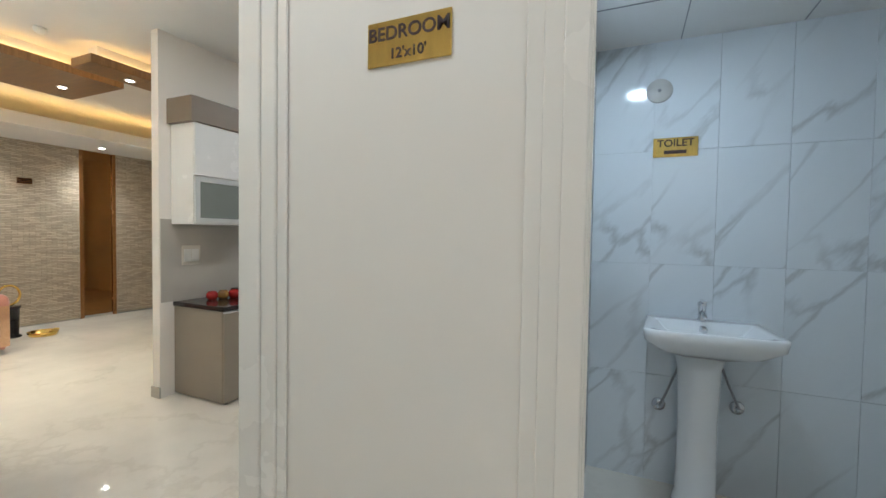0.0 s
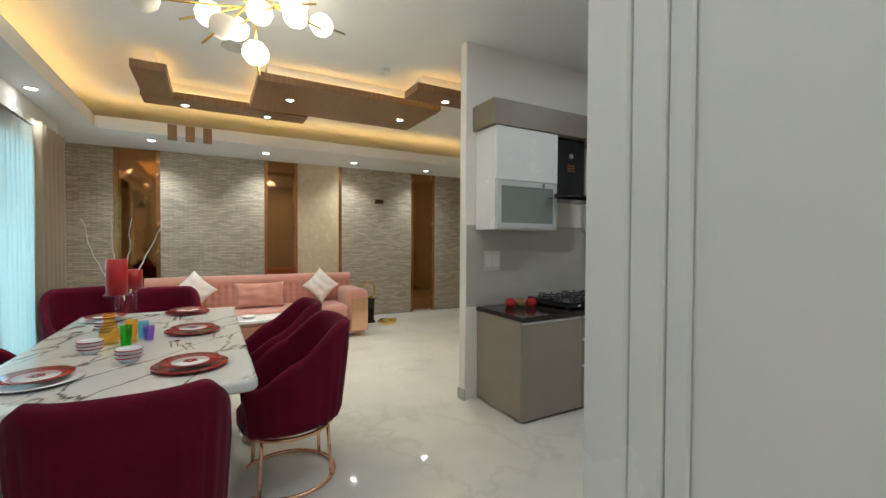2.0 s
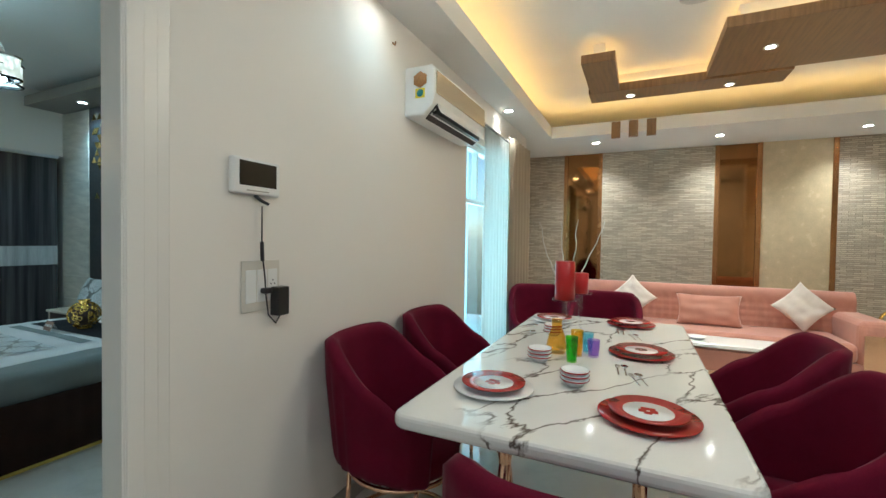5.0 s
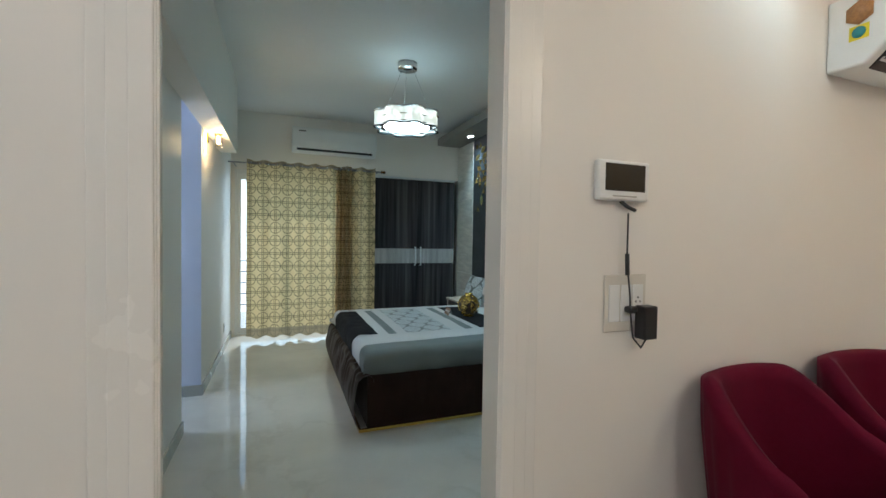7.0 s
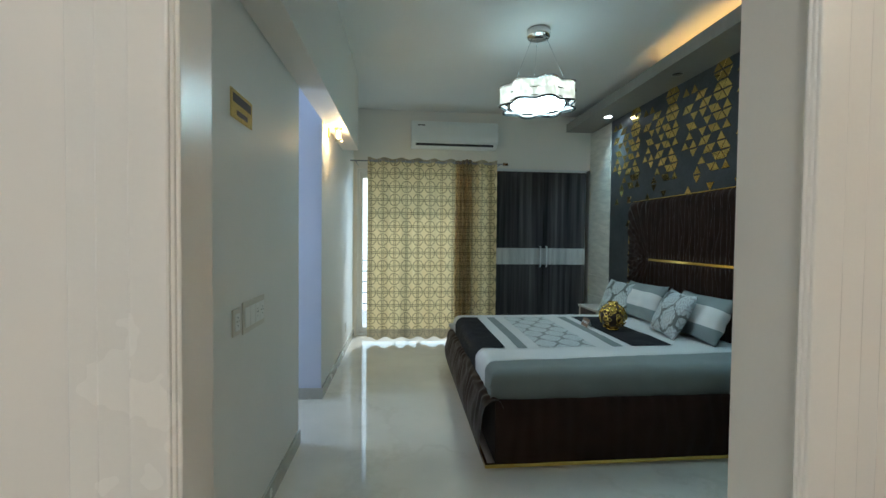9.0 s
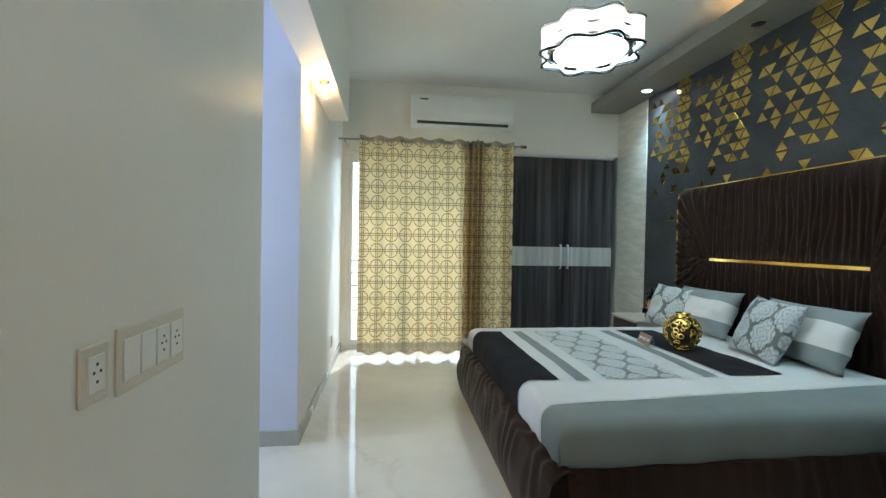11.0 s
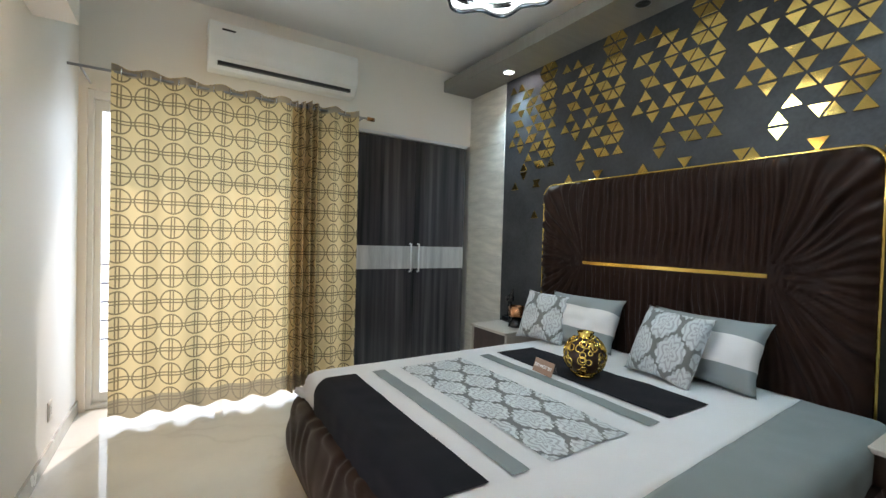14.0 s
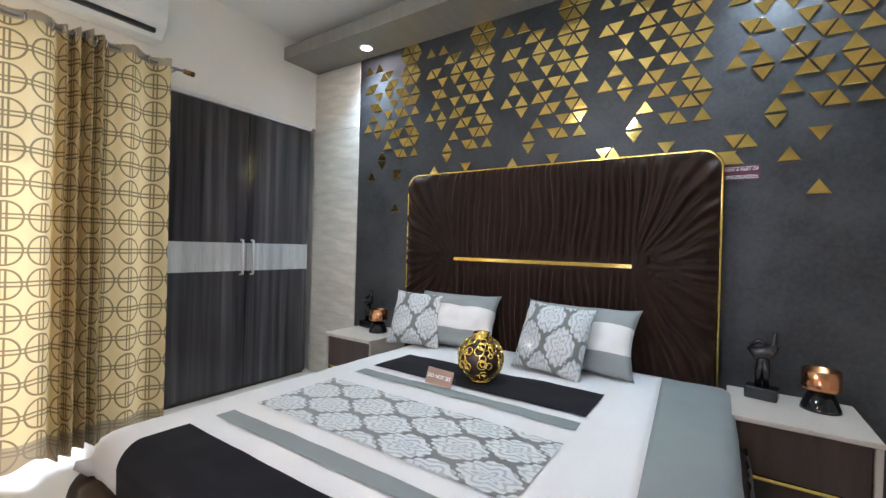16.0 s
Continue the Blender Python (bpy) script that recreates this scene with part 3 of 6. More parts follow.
structure("backdrop_side", boxes((-9.0, -2.65, -0.2, -4.75, -2.6, 3.4)), "backdrop_cyan", "bright cyan daylight beyond the dining window", "sky")


# ---- bedroom: walls and cladding ----
structure("wall_panel_slate", boxes((-4.55, -6.13, 0, -4.52, -1.25, 3.13)), "slate_wall", "dark grey textured feature wall behind the bed", "wall")
tile_wall = structure("wall_tile_strip", boxes((-4.55, -6.78, 0, -4.53, -6.13, 3.13)), "skirting", "pale stone tile strip beside the wardrobe", "wall")


def tile_rows():
    mesh = bpy.data.meshes.new("tile")
    bm = boxes((-0.009, -0.322, -0.1545, 0.009, 0.322, 0.1545), bevel=0.0012)
    bm.to_mesh(mesh)
    bm.free()
    mesh.materials.append(MATS["tile_strip"])
    for i in range(10):
        ob = new("tile", mesh)
        ob.parent = tile_wall
        ob.location = (-4.521, -6.455, 0.158 + i * 0.3115)


tile_rows()

# gold mirror triangles on the feature wall, a pattern repeated along it
TRI_MODULE = {0: "678", 1: "a1678", 2: "23678", 3: "a034678", 4: "13568", 5: "014678", 6: "03568", 7: "a1347", 8: "14578", 9: "3678", 10: "2568", 11: "2", 12: "05"}


def triangles():
    panel = bpy.data.objects["wall_panel_slate"]
    half, rise, gap = 0.0622, 0.0917, 0.0075
    meshes = []
    for sign in (1, -1):
        bm = bmesh.new()
        w, h = half - gap * 1.3, rise / 2 - gap * 0.8
        pts = [(-w, -h * sign), (w, -h * sign), (0, h * sign)]
        front = [bm.verts.new((0.006, a * 0.93, b * 0.93)) for a, b in pts]
        rim = [bm.verts.new((0.003, a, b)) for a, b in pts]
        back = [bm.verts.new((0, a, b)) for a, b in pts]
        bm.faces.new(front)
        for a, b in ((front, rim), (rim, back)):
            for i in range(3):
                j = (i + 1) % 3
                bm.faces.new((a[i], b[i], b[j], a[j]))
        bmesh.ops.recalc_face_normals(bm, faces=bm.faces)
        mesh = bpy.data.meshes.new("gold_triangle")
        bm.to_mesh(mesh)
        bm.free()
        mesh.materials.append(MATS["gold_mirror"])
        meshes.append(mesh)
    for n in range(-2, 4):
        for r, cols in TRI_MODULE.items():
            rows = [(r, -1 if c == "a" else int(c)) for c in cols]
            if r == 12 and n >= 1:
                rows += [(12, -1), (13, -1), (13, 3), (15, 5), (13, 10)]
            for rr, k in rows:
                y, z = -4.01 + 0.72 * n + (k - 8) * half, 2.73 - (rr - 4) * rise
                if y > -1.4 or y < -6.06:
                    continue
                ob = new("gold_triangle", meshes[(k + rr) % 2])
                ob.parent = panel
                ob.location = (-4.52, y, z)
                ob.rotation_euler = (0, radians(random.uniform(-1.2, 1.2)), radians(random.uniform(-1.2, 1.2)))

    for y, z in ((-5.64, 1.997), (-5.65, 1.693)):
        ob = new("gold_triangle", meshes[0])
        ob.parent = panel
        ob.location = (-4.52, y, z)


triangles()


def wall_notice(name, lines, w, h, place, turn, label, ground, ink, sizes, border=True):
    m = Matrix.Translation(place) @ turn
    ob = thing(name, m, label, "sign")
    part("plate", boxes((-w / 2, -h / 2, 0, w / 2, h / 2, 0.005), bevel=0.0015), ground, ob)
    if border:
        e = 0.006
        part("border", boxes((-w / 2 + e, h / 2 - 2 * e, 0.005, w / 2 - e, h / 2 - 1.6 * e, 0.006), (-w / 2 + e, -h / 2 + 1.6 * e, 0.005, w / 2 - e, -h / 2 + 2 * e, 0.006)), ink, ob)
    for i, (words, size) in enumerate(zip(lines, sizes)):
        lettering("letters", words, size, Matrix.Translation((0, h * (0.2 - 0.46 * i), 0.0055)), ink, ob)
    return ob


FACE_PX = Matrix(((0, 0, 1, 0), (1, 0, 0, 0), (0, 1, 0, 0), (0, 0, 0, 1)))
FACE_NX = Matrix(((0, 0, -1, 0), (-1, 0, 0, 0), (0, 1, 0, 0), (0, 0, 0, 1)))
FACE_NY = Matrix(((1, 0, 0, 0), (0, 0, -1, 0), (0, 1, 0, 0), (0, 0, 0, 1)))
FACE_PY = Matrix(((-1, 0, 0, 0), (0, 0, 1, 0), (0, 1, 0, 0), (0, 0, 0, 1)))
wall_notice("wall_sign", ("NOT A PART OF", "SPECIFICATION"), 0.17, 0.085, (-4.519, -3.09, 1.815), FACE_PX, "small maroon notice with white letters on the dark wall", "sign_maroon", "ink_white", (0.021, 0.021))

# ---- bed ----
BY = -4.10
bed = thing("bed", pose(-4.38, BY, 0), "large upholstered bed with gathered brown velvet frame", "bed")


def gather(bm_axis, a0, a1, z0, z1, fixed, out, freq=34, deep=0.012, nu=120, nv=10):
    """A gathered cloth panel; bm_axis is the axis along it."""
    def place(u, v):
        a, z = a0 + (a1 - a0) * u, z0 + (z1 - z0) * v
        d = deep * (math.sin(freq * a + 3 * noise.noise((a * 6, z * 3, 1.7))) * (0.4 + 0.6 * v) + 0.8 * noise.noise((a * 9, z * 7, 4)))
        bulge = 0.03 * math.sin(math.pi * v)
        p = fixed + out * (d + bulge)
        return (p, a, z) if bm_axis == "y" else (a, p, z)
    return sheet(nu, nv, place)


part("frame", boxes((0.0, -1.045, 0.03, 2.17, 1.045, 0.44), bevel=0.01), "brown_velvet", bed)
part("side_panel", gather("x", 0.0, 2.17, 0.04, 0.45, 1.045, 1, freq=60, deep=0.005), "brown_velvet", bed, "dark brown velvet side rail")
part("side_panel", gather("x", 0.0, 2.17, 0.04, 0.45, -1.045, -1, freq=60, deep=0.003), "brown_velvet", bed, "dark brown velvet side rail")


def foot_rail():
    def place(u, v):
        y = -1.07 + 2.14 * u
        w = 0.006 * math.sin(y * 36 + v * 5 + 11 * noise.noise((y * 4, v * 2.5, 0))) * math.sin(min(max(v, 0), 1) * math.pi)
        if v < 0.45:
            q = v / 0.45
            return (2.245 + 0.035 * math.sin(q * math.pi) + w, y, 0.04 + 0.36 * q)
        q = (v - 0.45) / 0.55
        b = math.pi * q
        return (2.245 - 0.06 + (0.06 + w) * math.cos(b), y, 0.40 + (0.055 + w) * math.sin(b))
    return sheet(180, 22, place)


part("foot_rail", foot_rail(), "brown_velvet", bed, "pleated brown velvet foot rail")
part("base_trim", boxes((0.05, 1.030, 0.012, 2.235, 1.050, 0.036), (2.217, -1.03, 0.012, 2.235, 1.03, 0.036), (0.05, -1.050, 0.012, 2.235, -1.030, 0.036)), "gold", bed, "thin gold trim along the floor")
for lx, ly in ((0.1, -0.9), (0.1, 0.9), (2.05, -0.9), (2.05, 0.9)):
    part("leg", boxes((lx - 0.03, ly - 0.03, 0, lx + 0.03, ly + 0.03, 0.035)), "black_plastic", bed)

HW, HT, HR = 1.105, 1.93, 0.10


def headboard_face():
    by0, by1, bz = -0.62, 0.67, 1.26
    def place(u, v):
        y, z = -HW + 2 * HW * u, 0.10 + (HT - 0.10) * v
        cy = min(max(y, by0), by1)
        dy, dz = y - cy, z - bz
        dist = math.hypot(dy, dz)
        if abs(dy) < 1e-6:
            phase = y * 140
        else:
            ang = math.atan2(abs(dy), abs(dz) + 1e-6)
            phase = cy * 140 + math.copysign(ang * 46, dy)
        wob = 2.6 * noise.noise((y * 4, z * 2.2, 3.1))
        fade = min(1, dist / 0.10)
        d = fade * (0.012 * math.sin(phase + 2 * wob) + 0.009 * math.sin(phase * 0.43 + 2.5 * wob) + 0.010 * noise.noise((y * 14, z * 5, 8)))
        edge = min(HW - abs(y), HT - z)
        soft = 0.035 * min(1, max(0, edge) / 0.06) ** 0.5
        top = HT - HR
        if z > top and abs(y) > HW - HR:
            ex, ez = abs(y) - (HW - HR), z - top
            q = math.hypot(ex, ez)
            m = max(ex, ez)
            if q > 1e-6:
                y = math.copysign(HW - HR + ex * m / q, y)
                z = top + ez * m / q
        return (0.012 + soft + d - 0.03, y, z)
    return sheet(300, 130, place)


HM = Matrix.Translation((0, -0.19, 0))
part("headboard", shift(headboard_face(), HM), "brown_velvet", bed, "tall brown velvet headboard with radiating pleats")
part("headboard_back", shift(boxes((-0.13, -HW + 0.03, 0.05, -0.02, HW - 0.03, HT - 0.06), bevel=0.03, seg=3), HM), "brown_velvet", bed)


def outline_path():
    pts = [(-0.02, -HW - 0.006, 0.05), (-0.02, -HW - 0.006, HT - HR)]
    for i in range(1, 8):
        a = math.pi - i * math.pi / 16
        pts.append((-0.02, -HW + HR + (HR + 0.006) * math.cos(a), HT - HR + (HR + 0.006) * math.sin(a)))
    pts += [(-0.02, -HW + HR, HT + 0.006), (-0.02, HW - HR, HT + 0.006)]
    for i in range(1, 8):
        a = math.pi / 2 - i * math.pi / 16
        pts.append((-0.02, HW - HR + (HR + 0.006) * math.cos(a), HT - HR + (HR + 0.006) * math.sin(a)))
    return pts + [(-0.02, HW + 0.006, HT - HR), (-0.02, HW + 0.006, 0.05)]


part("headboard_trim", shift(tube(outline_path(), 0.009), HM), "gold", bed, "slim gold edge trim")
part("headboard_bar", boxes((0.0, -0.81, 1.245, 0.026, 0.475, 1.273), bevel=0.003), "gold", bed, "polished gold inlay bar")

# ---- bedding ----
TOP, LONG, HALF = 0.62, 2.19, 1.005


def rolled(s, edge, r=0.07):
    if s <= edge - r:
        return s, 0.0
    q = s - (edge - r)
    if q < r * math.pi / 2:
        return edge - r + r * math.sin(q / r), r * (1 - math.cos(q / r))
    return edge, r + q - r * math.pi / 2


def bedding(a0, a1, b0, b1, lift, nu, nv, wave=0.0, skew=(0, 0)):
    """A piece of the spread: a from the head to the foot, b across, in metres of cloth."""
    def place(u, v):
        a = a0 + (a1 - a0) * u
        b = b0 + skew[0] * a + (b1 + skew[1] * a - b0 - skew[0] * a) * v
        x, dx = rolled(a, LONG)
        y, dy = rolled(abs(b), HALF)
        drop = max(dx, dy) if min(dx, dy) > 0 else dx + dy
        wrinkle = 0.007 * noise.noise((a * 3.1, b * 3.1, 2)) + 0.003 * noise.noise((a * 9, b * 9, 5))
        out = lift + (wave * math.sin(a * 17 + 2 * noise.noise((a * 3, 0, 0))) * min(1, max(0, dy - 0.05) / 0.1) if dy > 0.05 else 0)
        nx, ny = (1 if dx > 0.07 else dx / 0.07), (1 if dy > 0.07 else dy / 0.07)
        yy = y + ny * (out + wrinkle)
        return (x + nx * (lift + wrinkle), math.copysign(yy, b), TOP - drop + (lift + wrinkle) * (1 - max(nx, ny)))
    return sheet(nu, nv, place, thick=-0.004 if lift < 0.004 else 0.0, uv=lambda u, v: (a0 + (a1 - a0) * u, b0 + (b1 - b0) * v))


mattress = tagged(link("mattress", shift(boxes((0.04, -0.985, 0.40, 2.165, 0.985, 0.605), bevel=0.05, seg=3), Matrix.Translation((-4.38, BY, 0))), "sheet_white"), "thick white mattress on the bed frame", "mattress")
spread = thing("bedspread", pose(-4.38, BY, 0), "white bedspread with black and grey bands and damask centre", "bedspread")
part("cover", bedding(0.05, 2.34, -1.15, 0.657, 0.0, 60, 60, skew=(0, 0.06)), "sheet_white", spread, "white cotton cover")
part("border", bedding(0.05, 2.34, 0.657, 1.165, 0.0, 120, 24, wave=0.006, skew=(0.06, 0)), "sheet_grey", spread, "wide sage-grey side border")
part("black_band", bedding(1.965, 2.36, -0.775, 0.46, 0.010, 24, 50), "sheet_black", spread, "black satin band")
part("grey_band", bedding(1.785, 1.865, -0.775, 0.46, 0.010, 8, 50), "sheet_grey", spread, "narrow grey band")
part("damask_panel", bedding(1.23, 1.685, -0.775, 0.46, 0.010, 24, 50), "damask", spread, "silver-grey damask centre panel")
part("grey_band", bedding(1.00, 1.085, -0.775, 0.46, 0.010, 8, 50), "sheet_grey", spread, "narrow grey band")
part("black_band", bedding(0.58, 0.93, -0.775, 0.46, 0.010, 20, 50), "sheet_black", spread, "black satin band")


def cushion(w, h, t, nu=26, bulge=0.5, pull=0.06):
    """A stuffed cushion standing in its own x (width) and y (height), closed front and back."""
    bm = bmesh.new()
    layer = bm.loops.layers.uv.new("UVMap")
    for sgn in (1, -1):
        grid = []
        for i in range(nu + 1):
            row = []
            for j in range(nu + 1):
                u, v = 2 * i / nu - 1, 2 * j / nu - 1
                e = max(0, (1 - u * u) * (1 - v * v)) ** bulge
                c = 1 - 1.9 * pull * (1 - abs(u) ** 2 * abs(v) ** 2) * (abs(u) ** 8 + abs(v) ** 8)
                k = 1 + 0.4 * noise.noise((u * 2.3, v * 2.3, sgn * 3 + w * 9))
                row.append(bm.verts.new((u * w / 2 * c, v * h / 2 * c, sgn * (t / 2 * e * k + 0.002))))
            grid.append(row)
        for i in range(nu):
            for j in range(nu):
                f = bm.faces.new((grid[i][j], grid[i + 1][j], grid[i + 1][j + 1], grid[i][j + 1]))
                f.smooth = True
                for loop, (a, b) in zip(f.loops, ((i, j), (i + 1, j), (i + 1, j + 1), (i, j + 1))):
                    loop[layer].uv = ((a / nu) * w, (b / nu) * h)
    bmesh.ops.remove_doubles(bm, verts=bm.verts, dist=0.0045)
    bmesh.ops.recalc_face_normals(bm, faces=bm.faces)
    return bm


def stripe_material():
    m, t, p = shader("pillow_stripes")
    u = t.nodes.new("ShaderNodeUVMap")
    s = t.nodes.new("ShaderNodeSeparateXYZ")
    t.links.new(u.outputs[0], s.inputs[0])
    mid = calc(t, "LESS_THAN", calc(t, "ABSOLUTE", calc(t, "SUBTRACT", s.outputs[1], 0.215)), 0.085)
    n = node(t, "TexNoise", Scale=260.0)
    t.links.new(u.outputs[0], n.inputs[0])
    col = blend(t, mid, (0.235, 0.265, 0.26), (0.74, 0.71, 0.68))
    t.links.new(blend(t, calc(t, "MULTIPLY", n.outputs[0], 0.25), col, (0.3, 0.3, 0.3)), p.inputs["Base Color"])
    p.inputs["Roughness"].default_value = 0.85
    bump(t, p, n.outputs[0], 0.2, 0.002)


stripe_material()


def stand_cushion(name, w, h, t, x, y, z, lean, turn, spin, material, label, category="pillow", group=""):
    """Leans a cushion back towards the headboard."""
    m = pose(x, y, z, 0, 0, 90 + turn) @ pose(0, 0, 0, 90 - lean, 0, 0) @ pose(0, h / 2, 0, 0, 0, spin)
    ob = link(name, shift(cushion(w, h, t), Matrix.Identity(4)), material, None)
    ob.matrix_basis = m
    return tagged(ob, label, category, group)


stand_cushion("pillow", 0.70, 0.42, 0.20, -4.12, -3.90, 0.625, 24, -3, 0, "pillow_stripes", "grey and white striped pillow leaning on the headboard", group="pillows on the bed")
stand_cushion("pillow", 0.66, 0.42, 0.20, -4.12, -4.78, 0.625, 24, 4, 0, "pillow_stripes", "grey and white striped pillow leaning on the headboard", group="pillows on the bed")
stand_cushion("cushion", 0.44, 0.44, 0.16, -3.93, -4.00, 0.625, 26, -6, -3, "damask", "silver damask square cushion before a pillow", "cushion", "cushions on the bed")
stand_cushion("cushion", 0.40, 0.42, 0.16, -3.98, -4.99, 0.625, 26, 22, -4, "damask", "silver damask square cushion turned aslant", "cushion", "cushions on the bed")


def gold_vase():
    """Openwork round gold vase."""
    ob = thing("vase", pose(-3.60, -4.24, 0.63), "round openwork gold metal vase on the bed", "vase")
    bm = bmesh.new()
    rnd = random.Random(4)
    def ball(th, ph, r=0.122):
        return Vector((r * math.sin(th) * math.cos(ph), r * math.sin(th) * math.sin(ph), 0.125 + r * 0.98 * math.cos(th)))
    bands = []
    for i in range(110):
        th, ph, a = math.acos(rnd.uniform(-0.93, 0.88)), rnd.uniform(0, 2 * math.pi), rnd.uniform(0.09, 0.21)
        n = ball(th, ph) - Vector((0, 0, 0.125))
        n.normalize()
        s1 = n.orthogonal().normalized()
        s2 = n.cross(s1)
        ring = []
        for k in range(12):
            g = 2 * math.pi * k / 12
            v = (n * math.cos(a) + (s1 * math.cos(g) + s2 * math.sin(g)) * math.sin(a)).normalized()
            ring.append(Vector((0, 0, 0.125)) + v * 0.122)
        bands.append(tube(ring, 0.0046, 5, closed=True))
    for b in bands:
        mesh = bpy.data.meshes.new("t")
        b.to_mesh(mesh)
        b.free()
        bm.from_mesh(mesh)
        bpy.data.meshes.remove(mesh)
    for f in bm.faces:
        f.smooth = True
    part("lattice", bm, "gold", ob)
    part("lining", lathe([(0.0, 0.02), (0.07, 0.03), (0.112, 0.10), (0.112, 0.15), (0.07, 0.22), (0.04, 0.232)], 24), "brown_wood", ob, "dark inner shell")
    part("neck", lathe([(0.045, 0.232), (0.040, 0.240), (0.050, 0.262), (0.046, 0.262), (0.034, 0.240), (0.034, 0.225)], 24), "gold", ob)
    part("foot", lathe([(0.0, 0.0), (0.055, 0.0), (0.055, 0.012), (0.03, 0.02), (0.0, 0.02)], 24), "gold", ob)


gold_vase()


def tent_sign():
    ob = thing("tent_card", pose(-3.40, -4.36, 0.637, 0, 0, 84), "small acrylic tent card reading DO NOT SIT", "sign")
    bm = bmesh.new()
    box_into(bm, (-0.085, -0.0015, 0), (0.085, 0.0015, 0.082))
    shift(bm, pose(0, -0.028, 0, -20))
    part("front", bm, "tent_brown", ob)
    bm = boxes((-0.085, -0.0015, 0, 0.085, 0.0015, 0.082))
    shift(bm, pose(0, 0.028, 0, 20))
    part("back", bm, "clear_glass", ob)
    lettering("letters", "DO NOT SIT", 0.027, pose(0, -0.0165, 0.040, 70, 0, 0), "ink_white", ob, 0.0006)


tent_sign()


def nightstand(y0, y1):
    ob = thing("nightstand", pose(-4.515, (y0 + y1) / 2, 0), "cream and dark brown two-drawer bedside cabinet", "nightstand", "nightstands")
    w = (y1 - y0) / 2
    part("carcass", boxes((0, -w, 0.06, 0.50, -w + 0.025, 0.575), (0, w - 0.025, 0.06, 0.50, w, 0.575), (0, -w + 0.025, 0.06, 0.50, w - 0.025, 0.085), (0, -w + 0.025, 0.085, 0.02, w - 0.025, 0.575), bevel=0.003), "cream_laminate", ob)
    part("top", boxes((0, -w, 0.575, 0.52, w, 0.60), bevel=0.004), "cream_laminate", ob)
    for z0, z1 in ((0.092, 0.315), (0.335, 0.570)):
        part("drawer", boxes((0.03, -w + 0.03, z0, 0.495, w - 0.03, z1), bevel=0.003), "brown_wood", ob, "dark brown drawer front")
    part("gold_strip", boxes((0.40, -w + 0.028, 0.318, 0.498, w - 0.028, 0.332)), "gold", ob, "gold strip between the drawers")
    part("plinth", boxes((0.02, -w + 0.03, 0, 0.46, w - 0.03, 0.06)), "black_plastic", ob)


nightstand(-3.13, -2.60)
nightstand(-5.95, -5.43)


def sculpture(x, y, z, turn, s=1.0):
    """An abstract black figure on a block, one plain shape."""
    bm = boxes((-0.05, -0.035, 0, 0.05, 0.035, 0.045), bevel=0.004)
    for pts, r in ((((-0.012, 0, 0.045), (-0.010, 0, 0.10), (0.0, 0, 0.16)), (0.010, 0.013, 0.016)), (((0.012, 0, 0.045), (0.012, 0, 0.10), (0.004, 0, 0.16)), (0.010, 0.013, 0.016)),
                   (((-0.045, 0, 0.185), (-0.02, 0.0, 0.165), (0.02, 0, 0.175), (0.04, 0, 0.20)), (0.008, 0.024, 0.026, 0.012)), (((0.02, 0, 0.18), (0.034, 0, 0.21), (0.036, 0, 0.25)), (0.014, 0.010, 0.007)),
                   (((-0.04, 0.01, 0.19), (-0.015, 0.02, 0.21), (0.01, 0.01, 0.20)), (0.006, 0.010, 0.006))):
        b = tube(pts, r, 8)
        mesh = bpy.data.meshes.new("t")
        b.to_mesh(mesh)
        b.free()
        bm.from_mesh(mesh)
        bpy.data.meshes.remove(mesh)
    ob = link("sculpture", bm, "sculpture_black")
    ob.matrix_basis = pose(x, y, z, 0, 0, turn) @ Matrix.Scale(s, 4)
    return tagged(ob, "small glossy black abstract figurine on a block", "sculpture", "bedside figurines")


sculpture(-4.36, -2.98, 0.601, 80, 1.4)
sculpture(-4.40, -5.84, 0.601, 80, 1.35)


def candle_cup(x, y):
    ob = thing("candle_holder", pose(x, y, 0.601) @ Matrix.Scale(1.12, 4), "copper cup candle holder on a black cone base", "candle holder", "bedside candle holders")
    part("base", lathe([(0.0, 0.0), (0.072, 0.0), (0.070, 0.012), (0.040, 0.085), (0.0, 0.09)], 28), "black_gloss", ob)
    part("cup", lathe([(0.0, 0.087), (0.066, 0.09), (0.068, 0.10), (0.068, 0.175), (0.062, 0.175), (0.060, 0.105), (0.0, 0.10)], 28), "copper", ob, "polished copper cup")


candle_cup(-4.34, -2.75)
candle_cup(-4.30, -5.62)


# ---- wardrobe ----
def wardrobe():
    ob = thing("wardrobe", pose(-3.73, -6.78, 0), "built-in dark gloss wardrobe with a pale middle band", "wardrobe")
    part("carcass", boxes((-0.72, -0.55, 0.0, 0.72, -0.02, 2.54)), "brown_wood", ob)
    part("top_trim", boxes((-0.73, -0.01, 2.51, 0.73, 0.022, 2.545)), "aluminium", ob, "pale trim over the doors")
    for x0, x1, hx in ((-0.72, -0.052, -0.095), (-0.046, 0.72, 0.004)):
        door = part("door", boxes((x0, -0.018, 0.03, x1, 0.006, 1.08), (x0, -0.018, 1.335, x1, 0.006, 2.505), bevel=0.002), "wardrobe_laminate", ob)
        part("band", boxes((x0, -0.018, 1.082, x1, 0.007, 1.333), bevel=0.002), "band_laminate", door, "pale streaked laminate band")
        part("handle", tube([(hx, 0.006, 1.05), (hx, 0.04, 1.05), (hx, 0.04, 1.36), (hx, 0.006, 1.36)], 0.010), "aluminium", door, "slim chrome bar handle")


wardrobe()


